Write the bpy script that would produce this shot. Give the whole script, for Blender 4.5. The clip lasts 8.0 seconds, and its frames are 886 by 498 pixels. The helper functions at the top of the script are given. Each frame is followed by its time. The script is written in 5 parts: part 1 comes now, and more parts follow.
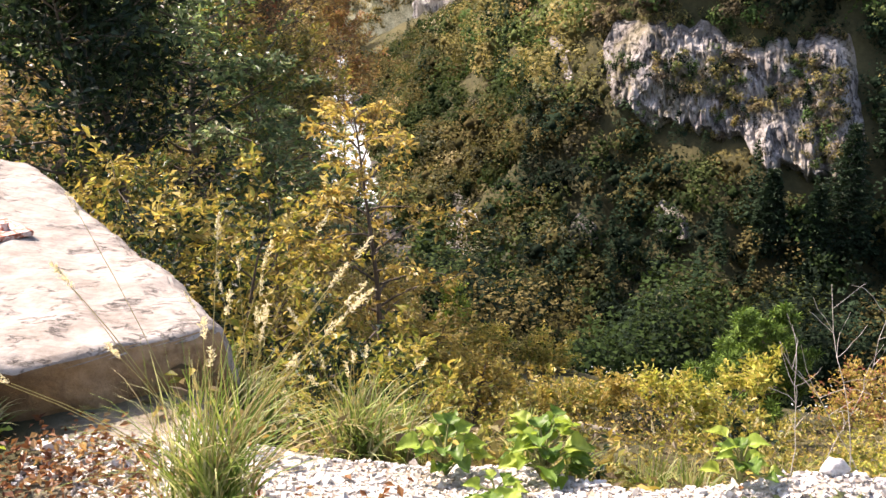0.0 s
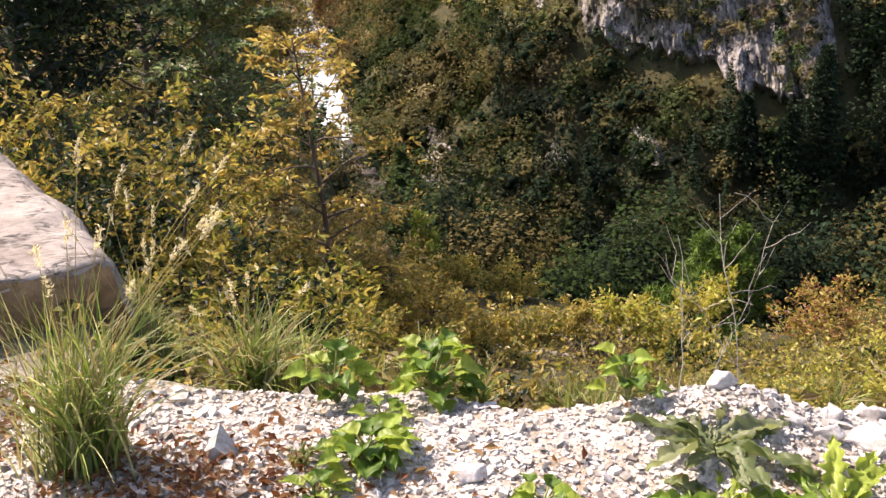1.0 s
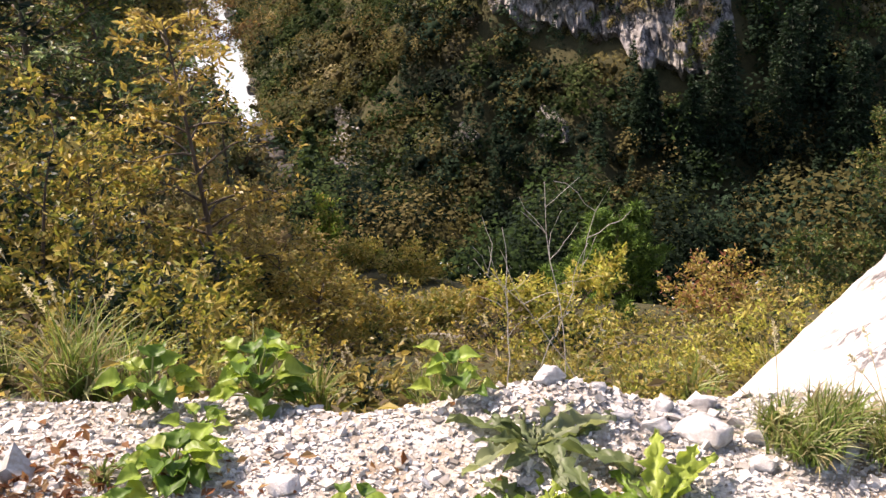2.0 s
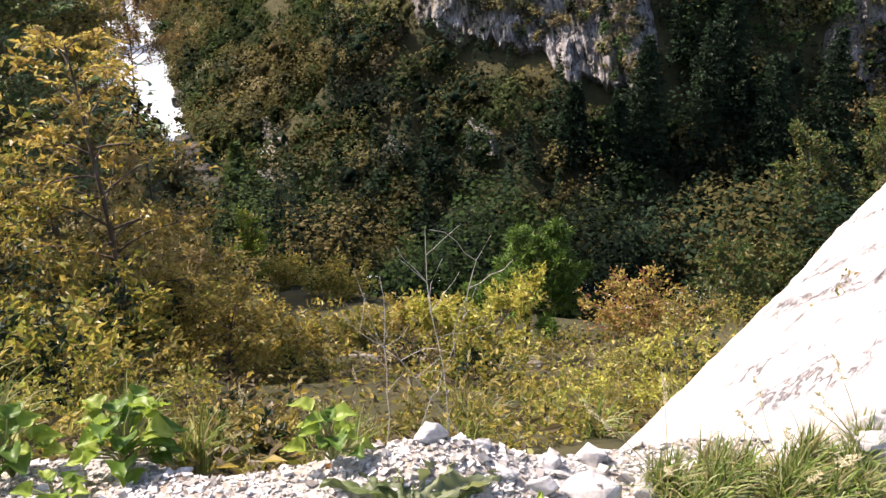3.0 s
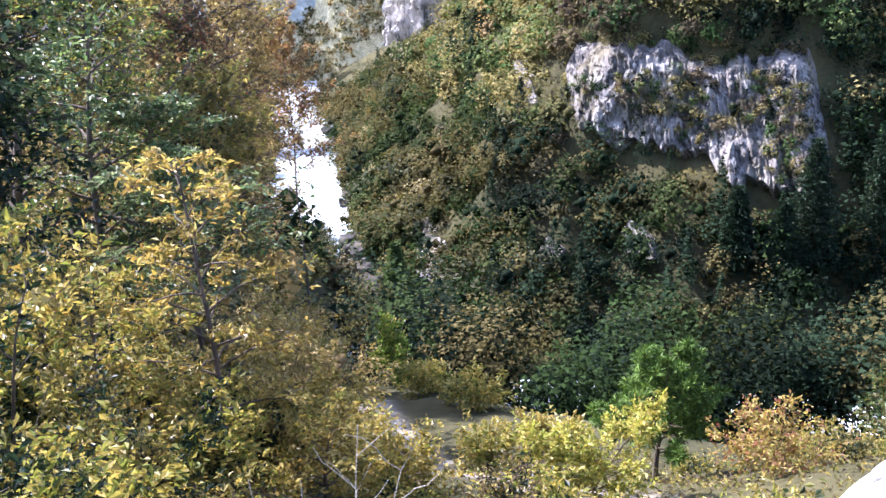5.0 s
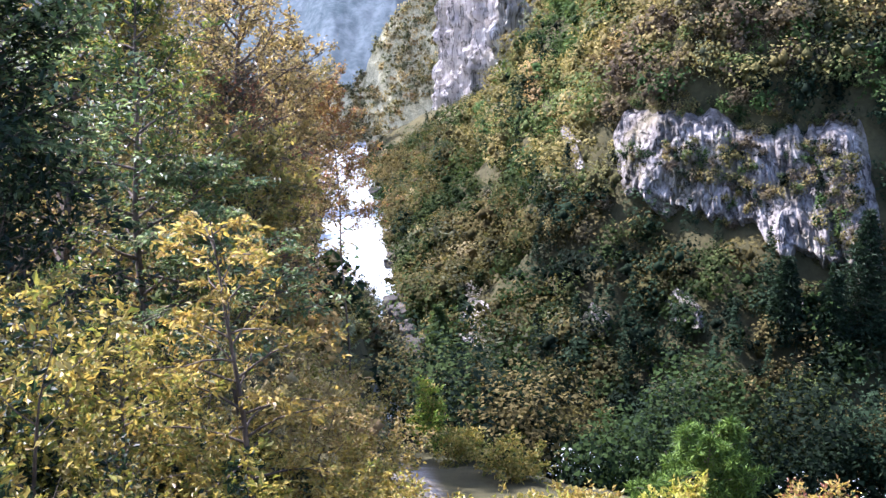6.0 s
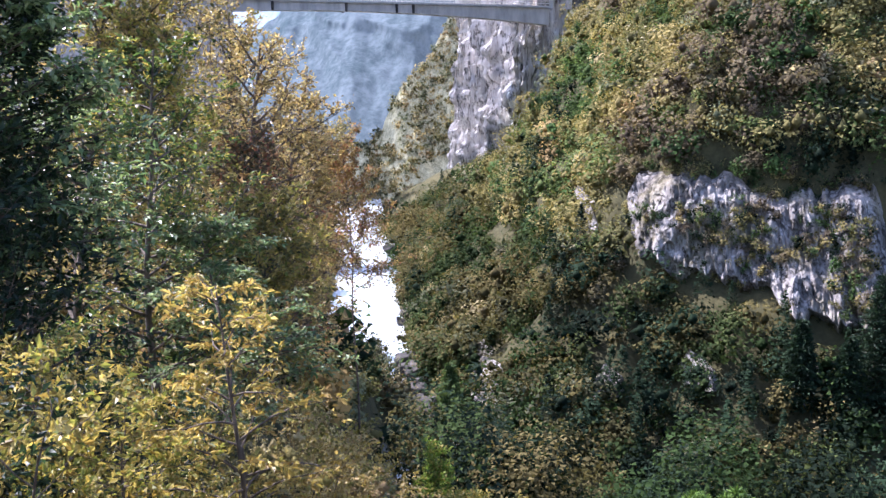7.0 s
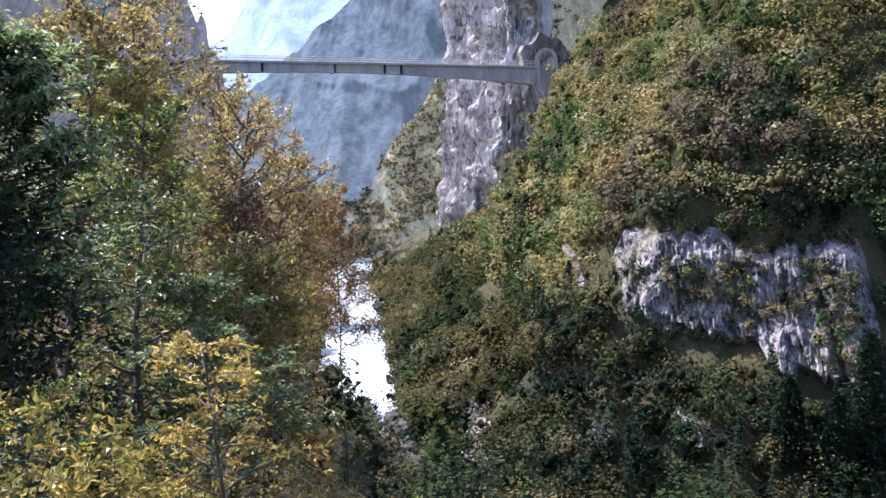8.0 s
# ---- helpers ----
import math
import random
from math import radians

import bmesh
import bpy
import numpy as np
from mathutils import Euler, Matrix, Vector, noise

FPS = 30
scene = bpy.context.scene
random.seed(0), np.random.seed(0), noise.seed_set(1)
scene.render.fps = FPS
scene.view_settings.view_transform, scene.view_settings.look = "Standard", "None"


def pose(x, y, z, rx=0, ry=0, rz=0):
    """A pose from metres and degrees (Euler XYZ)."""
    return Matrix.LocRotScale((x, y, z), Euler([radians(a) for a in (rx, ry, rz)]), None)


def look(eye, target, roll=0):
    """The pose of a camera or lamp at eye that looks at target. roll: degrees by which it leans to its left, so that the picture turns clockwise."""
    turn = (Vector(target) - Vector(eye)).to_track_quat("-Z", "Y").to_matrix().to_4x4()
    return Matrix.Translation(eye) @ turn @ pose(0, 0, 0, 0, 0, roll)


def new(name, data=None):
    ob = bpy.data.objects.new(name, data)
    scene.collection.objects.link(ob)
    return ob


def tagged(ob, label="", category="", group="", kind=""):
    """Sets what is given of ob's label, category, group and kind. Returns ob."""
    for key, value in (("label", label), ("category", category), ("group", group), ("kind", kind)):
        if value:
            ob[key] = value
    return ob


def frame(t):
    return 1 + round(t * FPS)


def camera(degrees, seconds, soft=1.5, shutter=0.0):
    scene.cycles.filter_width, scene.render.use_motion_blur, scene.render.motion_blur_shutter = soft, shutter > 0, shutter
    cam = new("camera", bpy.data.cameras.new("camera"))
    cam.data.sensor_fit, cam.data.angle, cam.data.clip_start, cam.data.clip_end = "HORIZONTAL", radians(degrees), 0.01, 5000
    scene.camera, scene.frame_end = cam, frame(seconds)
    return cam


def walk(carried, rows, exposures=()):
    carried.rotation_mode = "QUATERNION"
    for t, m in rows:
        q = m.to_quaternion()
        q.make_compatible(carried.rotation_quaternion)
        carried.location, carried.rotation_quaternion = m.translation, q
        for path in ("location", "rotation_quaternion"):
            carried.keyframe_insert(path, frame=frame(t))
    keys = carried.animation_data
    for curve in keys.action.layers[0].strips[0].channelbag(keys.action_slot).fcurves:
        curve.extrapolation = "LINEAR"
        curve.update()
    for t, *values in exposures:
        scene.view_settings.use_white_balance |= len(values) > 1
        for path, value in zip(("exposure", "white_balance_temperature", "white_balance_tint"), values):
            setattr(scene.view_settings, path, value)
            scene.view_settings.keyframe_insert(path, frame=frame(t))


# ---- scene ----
cam = camera(47.2, 8.0)
PATH = [
    (0, (0.805, 0.029, 1.702), (0.843, 1.926, 1.069), -0.1),
    (0.5, (0.936, 0.083, 1.675), (0.989, 1.949, 0.957), -0.7),
    (1, (1.114, 0.116, 1.617), (1.189, 1.966, 0.862), -1.5),
    (1.5, (1.288, 0.183, 1.576), (1.418, 2.02, 0.795), -1.8),
    (2, (1.401, 0.248, 1.591), (1.642, 2.067, 0.797), -1.0),
    (2.2, (1.433, 0.273, 1.597), (1.732, 2.085, 0.806), -0.1),
    (3.3, (1.67, 0.462, 1.628), (2.051, 2.273, 0.869), 0.0),
    (3.5, (1.755, 0.499, 1.617), (2.091, 2.325, 0.874), -0.6),
    (4, (1.978, 0.54, 1.651), (2.208, 2.398, 0.948), -1.7),
    (4.5, (2.123, 0.589, 1.682), (2.259, 2.477, 1.036), -2.1),
    (5, (2.177, 0.711, 1.715), (2.249, 2.622, 1.129), -1.9),
    (6.5, (2.326, 0.88, 1.787), (2.292, 2.838, 1.379), -0.8),
    (7, (2.382, 0.8, 1.849), (2.343, 2.768, 1.495), -0.5),
    (7.5, (2.454, 0.589, 1.898), (2.423, 2.566, 1.599), -0.4),
    (8, (2.528, 0.304, 1.923), (2.51, 2.289, 1.681), -0.9),
]
walk(cam, [(t, look(eye, target, roll)) for t, eye, target, roll in PATH],
     [(0, 1.56, 6900, 24), (0.5, 1.36, 6900, 25), (1, 1.15, 6900, 26), (2.2, 1.05, 6800, 25), (3.5, 1.22, 6200, 22), (4.5, 1.78, 5550, 25), (5, 1.94, 5400, 27), (6.5, 1.82, 5450, 28), (7.2, 1.65, 5400, 28), (8, 1.35, 5350, 28)])

# ---- world and sun ----
SUN_TO = Vector((-0.72, 0.50, 0.92)).normalized()      # towards the sun
world = bpy.data.worlds.new("sky")
scene.world = world
world.use_nodes = True
wn = world.node_tree.nodes
sky = wn.new("ShaderNodeTexSky")
sky.sky_type = 'NISHITA'
sky.sun_disc = False
sky.sun_elevation = math.asin(SUN_TO.z)
sky.sun_rotation = math.atan2(SUN_TO.x, SUN_TO.y)
sky.air_density, sky.dust_density = 1.2, 2.5
wn["Background"].inputs["Strength"].default_value = 0.115
world.node_tree.links.new(sky.outputs[0], wn["Background"].inputs["Color"])
sun_data = bpy.data.lights.new("sun", 'SUN')
sun_data.energy, sun_data.angle, sun_data.color = 5.0, radians(0.6), (1.0, 0.92, 0.80)
sun = new("sun", sun_data)
sun.matrix_world = look((0, 0, 60), Vector((0, 0, 60)) - SUN_TO)

# ---- materials ----


class Mat:
    """A node material with short ways to wire it."""

    def __init__(self, name):
        self.m = bpy.data.materials.new(name)
        self.m.use_nodes = True
        self.n, self.l = self.m.node_tree.nodes, self.m.node_tree.links
        self.p = self.n["Principled BSDF"]
        self.out = self.n["Material Output"]
        self.co = self.n.new("ShaderNodeNewGeometry").outputs["Position"]

    def noise(self, scale, detail=4, rough=0.55, stretch=None, src=None):
        t = self.n.new("ShaderNodeTexNoise")
        t.inputs["Scale"].default_value, t.inputs["Detail"].default_value, t.inputs["Roughness"].default_value = scale, detail, rough
        v = src or self.co
        if stretch:
            mp = self.n.new("ShaderNodeMapping")
            mp.inputs["Scale"].default_value = stretch
            self.l.new(v, mp.inputs[0])
            v = mp.outputs[0]
        self.l.new(v, t.inputs["Vector"])
        return t.outputs[0]

    def ramp(self, v, stops):
        r = self.n.new("ShaderNodeValToRGB")
        e = r.color_ramp.elements
        while len(e) < len(stops):
            e.new(0.5)
        for k, (pos, c) in zip(e, stops):
            k.position, k.color = pos, (*c, 1) if len(c) == 3 else c
        self.l.new(v, r.inputs[0])
        return r.outputs[0]

    def mix(self, f, a, b, how='MIX'):
        x = self.n.new("ShaderNodeMix")
        x.data_type, x.blend_type = 'RGBA', how
        for v, i in ((f, 0), (a, 6), (b, 7)):
            if isinstance(v, (int, float)):
                x.inputs[i].default_value = v
            elif isinstance(v, tuple):
                x.inputs[i].default_value = (*v, 1)
            else:
                self.l.new(v, x.inputs[i])
        return x.outputs[2]

    def bump(self, h, strength=0.5, dist=0.02):
        b = self.n.new("ShaderNodeBump")
        b.inputs["Strength"].default_value, b.inputs["Distance"].default_value = strength, dist
        self.l.new(h, b.inputs["Height"])
        self.l.new(b.outputs[0], self.p.inputs["Normal"])
        return b.outputs[0]

    def done(self, colour, rough=0.8, metal=0.0, spec=0.3):
        if isinstance(colour, tuple):
            self.p.inputs["Base Color"].default_value = (*colour, 1)
        else:
            self.l.new(colour, self.p.inputs["Base Color"])
        self.p.inputs["Roughness"].default_value, self.p.inputs["Metallic"].default_value = rough, metal
        self.p.inputs["Specular IOR Level"].default_value = spec
        return self.m


def leaf_material(name, through_light=0.50, rough=0.6, spec=0.12):
    """Thin leaves: their own base colour from the mesh, light passing through."""
    k = Mat(name)
    a = k.n.new("ShaderNodeAttribute")
    a.attribute_name = "tone"
    c = k.mix(k.noise(9.0, 2), a.outputs["Color"], k.mix(1.0, a.outputs["Color"], (0.76, 0.74, 0.62), 'MULTIPLY'))
    m = k.done(c, rough, 0.0, spec)
    tr = k.n.new("ShaderNodeBsdfTranslucent")
    k.l.new(k.mix(1.0, c, (1.0, 0.98, 0.66), 'MULTIPLY'), tr.inputs["Color"])
    mx = k.n.new("ShaderNodeMixShader")
    mx.inputs[0].default_value = through_light
    k.l.new(k.p.outputs[0], mx.inputs[1])
    k.l.new(tr.outputs[0], mx.inputs[2])
    k.l.new(mx.outputs[0], k.out.inputs["Surface"])
    return m


LEAF = leaf_material("leaf", 0.45, 0.42, 0.25)
FAR_LEAF = leaf_material("far_leaf", 0.30, 0.85, 0.05)
NEEDLE = leaf_material("needle", 0.2, 0.55)
GRASS = leaf_material("grass_blade", 0.4, 0.45)


def bark_material(name, dark, light):
    k = Mat(name)
    c = k.ramp(k.noise(14, 5, 0.6, (1, 1, 0.25)), [(0.3, dark), (0.7, light)])
    k.bump(k.noise(40, 4, 0.6, (1, 1, 0.2)), 0.6, 0.01)
    return k.done(c, 0.9)


BARK = bark_material("bark", (0.045, 0.035, 0.025), (0.16, 0.13, 0.10))
BARK_PALE = bark_material("pale_bark", (0.22, 0.20, 0.17), (0.45, 0.42, 0.38))


def limestone(name, dark, mid, light, scale=1.0, streak=(1, 1, 1), lichen=0.0, bump=0.03, cracks=0.0, crack_way=None, crack_turn=0.0, mottle=0.55, rare=0.0):
    k = Mat(name)
    turned = k.co
    if crack_turn:
        spin = k.n.new("ShaderNodeMapping")
        spin.inputs["Rotation"].default_value = (0, 0, crack_turn)
        k.l.new(k.co, spin.inputs[0])
        turned = spin.outputs[0]
    n1 = k.noise(0.9 * scale, 8, 0.62, streak)
    c = k.ramp(n1, [(0.30, dark), (0.47, mid), (0.62, light)])
    n2 = k.noise(7 * scale, 6, 0.65, streak)
    c = k.mix(k.ramp(n2, [(0.35, (0, 0, 0)), (0.6, (1, 1, 1))]), k.mix(1.0, c, (mottle, mottle * 0.95, mottle * 0.91), 'MULTIPLY'), c)
    h = k.mix(0.5, n2, k.noise(30 * scale, 5, 0.7, streak))
    if cracks:
        for size, wide in ((1.1, 0.016), (3.2, 0.022)):
            line = k.ramp(k.noise(size * scale, 5, 0.6, crack_way or streak, turned), [(0.5 - 2 * wide, (1, 1, 1)), (0.5, (1 - cracks, 1 - cracks, 1 - cracks)), (0.5 + 2 * wide, (1, 1, 1))])
            gate = k.ramp(k.noise(0.6 * size * scale, 3), [(0.48 + rare, (0, 0, 0)), (0.56 + rare, (1, 1, 1))])
            line = k.mix(gate, (1.0, 1.0, 1.0), line)
            c = k.mix(1.0, c, line, 'MULTIPLY')
            h = k.mix(0.5, h, line)
    if lichen:
        f = k.ramp(k.noise(0.5 * scale, 5, 0.6), [(0.5, (0, 0, 0)), (0.62, (lichen, lichen, lichen))])
        c = k.mix(f, c, (0.16, 0.14, 0.05))
    k.bump(h, 0.8, bump)
    return k.done(c, 0.9, 0, 0.2)


ROCK_PALE = limestone("pale_limestone", (0.21, 0.187, 0.16), (0.285, 0.262, 0.231), (0.335, 0.314, 0.282), 4.0, (0.8, 1.4, 1.4), cracks=0.6, crack_way=(0.8, 2.0, 2.0), mottle=0.74, rare=0.05)
ROCK_WHITE = limestone("white_limestone_chunk", (0.40, 0.385, 0.36), (0.56, 0.545, 0.52), (0.68, 0.665, 0.645), 9.0, (1, 1, 1), mottle=0.75, bump=0.01)
ROCK_SLAB = limestone("white_limestone", (0.33, 0.315, 0.30), (0.40, 0.385, 0.37), (0.45, 0.435, 0.42), 1.1, (1, 1, 1), cracks=0.75, crack_way=(0.7, 3.0, 1.6), rare=0.07, crack_turn=radians(-47), mottle=0.86)
ROCK_FAR = limestone("grey_limestone", (0.09, 0.08, 0.068), (0.245, 0.23, 0.212), (0.40, 0.38, 0.355), 0.5, (1, 1, 0.3), 0.4, 0.4, cracks=0.85)
ROCK_CRAG = limestone("fluted_limestone", (0.30, 0.29, 0.28), (0.60, 0.58, 0.56), (0.80, 0.78, 0.75), 0.3, (1, 1, 0.12), 0.3, 0.8, cracks=0.8, crack_way=(1, 1, 0.14), mottle=0.75)
ROCK_BROWN = limestone("brown_limestone", (0.12, 0.07, 0.03), (0.23, 0.145, 0.07), (0.34, 0.24, 0.14), 1.6)
ROCK_WET = limestone("dark_river_rock", (0.02, 0.02, 0.02), (0.05, 0.048, 0.045), (0.12, 0.11, 0.10), 0.6)


def ground_material():
    k = Mat("slope_soil")
    a = k.n.new("ShaderNodeAttribute")
    a.attribute_name = "gravel"
    soil = k.ramp(k.noise(2.2, 8, 0.65), [(0.3, (0.035, 0.028, 0.015)), (0.5, (0.075, 0.062, 0.03)), (0.68, (0.12, 0.105, 0.05))])
    stone = k.ramp(k.noise(45, 4, 0.7), [(0.3, (0.30, 0.27, 0.23)), (0.5, (0.50, 0.47, 0.42)), (0.7, (0.66, 0.63, 0.58))])
    dirt = k.ramp(k.noise(3.0, 6, 0.6), [(0.38, (0, 0, 0)), (0.60, (1, 1, 1))])
    stone = k.mix(dirt, k.mix(1.0, stone, (0.55, 0.46, 0.36), 'MULTIPLY'), stone)
    moss = k.ramp(k.noise(0.25, 6, 0.6), [(0.4, (0.025, 0.032, 0.014)), (0.6, (0.07, 0.068, 0.028))])
    soil = k.mix(0.6, soil, moss)
    g = k.n.new("ShaderNodeNewGeometry")
    sep = k.n.new("ShaderNodeSeparateXYZ")
    k.l.new(g.outputs["Normal"], sep.inputs[0])
    crag = k.ramp(k.noise(0.4, 8, 0.65, (1, 1, 0.35)), [(0.32, (0.07, 0.065, 0.06)), (0.5, (0.24, 0.225, 0.215)), (0.66, (0.42, 0.40, 0.385))])
    soil = k.mix(k.ramp(sep.outputs["Z"], [(0.10, (1, 1, 1)), (0.16, (0, 0, 0))]), soil, crag)
    c = k.mix(a.outputs["Fac"], soil, stone)
    k.bump(k.mix(0.5, k.noise(60, 4, 0.7), k.noise(8, 5, 0.6)), 0.8, 0.03)
    return k.done(c, 0.95, 0, 0.15)


GROUND = ground_material()


def pebble_material():
    k = Mat("limestone_chips")
    g = k.n.new("ShaderNodeNewGeometry")
    c = k.ramp(g.outputs["Random Per Island"], [(0.0, (0.22, 0.205, 0.185)), (0.2, (0.41, 0.40, 0.38)), (0.6, (0.57, 0.56, 0.545)), (1.0, (0.76, 0.755, 0.74))])
    c = k.mix(k.ramp(k.noise(60, 4), [(0.4, (0, 0, 0)), (0.65, (1, 1, 1))]), k.mix(1.0, c, (0.75, 0.70, 0.62), 'MULTIPLY'), c)
    k.bump(k.noise(120, 3), 0.4, 0.004)
    return k.done(c, 0.9, 0, 0.2)


PEBBLE = pebble_material()


def water_material():
    k = Mat("river_water")
    # pale base and white patches paint in sky reflection along with foam
    c = k.ramp(k.noise(0.12, 4), [(0.3, (0.40, 0.47, 0.48)), (0.7, (0.52, 0.58, 0.60))])
    foam_sheen = k.ramp(k.noise(0.25, 6, 0.6, (1, 0.35, 1)), [(0.42, (0, 0, 0)), (0.70, (1, 1, 1))])
    c = k.mix(foam_sheen, c, (0.80, 0.83, 0.85))
    k.bump(k.mix(0.5, k.noise(1.2, 4, 0.6, (1, 0.5, 1)), k.noise(0.35, 3)), 0.12, 0.12)
    return k.done(c, 0.14, 0, 0.6)


WATER = water_material()


def concrete():
    k = Mat("weathered_concrete")
    c = k.ramp(k.noise(0.6, 7, 0.65, (1, 1, 0.3)), [(0.3, (0.30, 0.29, 0.28)), (0.55, (0.46, 0.44, 0.42)), (0.75, (0.56, 0.54, 0.51))])
    k.bump(k.noise(5, 5), 0.3, 0.05)
    return k.done(c, 0.85, 0, 0.25)


CONCRETE = concrete()


def rust():
    k = Mat("rusty_painted_steel")
    c = k.ramp(k.noise(30, 6, 0.7), [(0.35, (0.10, 0.03, 0.015)), (0.46, (0.27, 0.08, 0.04)), (0.56, (0.50, 0.42, 0.38))])
    k.bump(k.noise(80, 4), 0.4, 0.003)
    return k.done(c, 0.7, 0.2, 0.4)


RUST = rust()


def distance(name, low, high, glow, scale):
    """Far mountainsides, a plain backdrop: haze is painted into the colour and a glow."""
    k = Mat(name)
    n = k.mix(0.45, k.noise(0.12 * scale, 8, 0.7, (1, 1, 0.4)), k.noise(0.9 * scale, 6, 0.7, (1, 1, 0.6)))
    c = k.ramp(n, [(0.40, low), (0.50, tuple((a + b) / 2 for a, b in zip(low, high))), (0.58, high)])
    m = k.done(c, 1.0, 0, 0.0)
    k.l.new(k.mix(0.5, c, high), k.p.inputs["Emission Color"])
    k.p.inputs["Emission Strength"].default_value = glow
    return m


# ---- mesh helpers ----


def mesh_np(name, verts, faces, mat, smooth=False, tone=None, gravel=None):
    """A mesh object out of arrays; faces: one array of quads or triangles."""
    verts, faces = np.asarray(verts, np.float32), np.asarray(faces, np.int32)
    me = bpy.data.meshes.new(name)
    nf, w = faces.shape
    me.vertices.add(len(verts))
    me.vertices.foreach_set("co", verts.ravel())
    me.loops.add(nf * w)
    me.loops.foreach_set("vertex_index", faces.ravel())
    me.polygons.add(nf)
    me.polygons.foreach_set("loop_start", np.arange(0, nf * w, w, dtype=np.int32))
    me.polygons.foreach_set("use_smooth", np.full(nf, smooth))
    if tone is not None:
        a = me.attributes.new("tone", 'FLOAT_COLOR', 'POINT')
        a.data.foreach_set("color", np.hstack([tone, np.ones((len(verts), 1))]).astype(np.float32).ravel())
    if gravel is not None:
        a = me.attributes.new("gravel", 'FLOAT', 'POINT')
        a.data.foreach_set("value", np.asarray(gravel, np.float32))
    me.update(calc_edges=True)
    me.materials.append(mat)
    return new(name, me)


def under(ob, parent, label=""):
    ob.parent = parent
    return tagged(ob, label) if label else ob


def hash3(ix, iy, iz, seed):
    h = (ix * 374761393 + iy * 668265263 + iz * 2147483647 + seed * 974711) & 0xFFFFFFFF
    h = ((h ^ (h >> 13)) * 1274126177) & 0xFFFFFFFF
    return ((h ^ (h >> 16)) & 0xFFFF) / 65535.0


def vnoise(x, y, z, seed=0):
    """Smooth value noise in 0..1 on arrays."""
    x, y, z = np.broadcast_arrays(np.asarray(x, float), np.asarray(y, float), np.asarray(z, float))
    ix, iy, iz = (np.floor(a).astype(np.int64) for a in (x, y, z))
    fx, fy, fz = (a - np.floor(a) for a in (x, y, z))
    fx, fy, fz = (a * a * (3 - 2 * a) for a in (fx, fy, fz))
    r = 0
    for dx in (0, 1):
        for dy in (0, 1):
            for dz in (0, 1):
                w = (fx if dx else 1 - fx) * (fy if dy else 1 - fy) * (fz if dz else 1 - fz)
                r = r + w * hash3(ix + dx, iy + dy, iz + dz, seed)
    return r


def fbm(x, y, z=0.0, octaves=4, seed=0):
    r, a, s = 0.0, 0.5, 0.0
    for o in range(octaves):
        r, s, a = r + a * vnoise(np.asarray(x) * 2 ** o, np.asarray(y) * 2 ** o, np.asarray(z) * 2 ** o, seed + o), s + a, a * 0.5
    return r / s


def smooth(a, b, v):
    u = np.clip((v - a) / (b - a), 0, 1)
    return u * u * (3 - 2 * u)


# ---- the lie of the land ----
RIVER = np.array([(-60, 700), (-34, 400), (-26, 270), (-20, 215), (-14, 175), (-12, 145), (-9, 117), (-5, 98), (0, 84), (9, 76), (22, 71), (42, 66), (90, 55), (400, 10)], float)
WATER_Z = -33.0


def from_river(x, y):
    """Signed distance to the river's middle, positive on the far bank."""
    best, sign = np.full(np.shape(x), 1e9), np.ones(np.shape(x))
    for (ax, ay), (bx, by) in zip(RIVER[:-1], RIVER[1:]):
        dx, dy = bx - ax, by - ay
        u = np.clip(((x - ax) * dx + (y - ay) * dy) / (dx * dx + dy * dy), 0, 1)
        px, py = x - ax - u * dx, y - ay - u * dy
        d = np.hypot(px, py)
        side = np.where(dx * py - dy * px > 0, 1.0, -1.0)
        near = d < best
        best, sign = np.where(near, d, best), np.where(near, side, sign)
    return best * sign


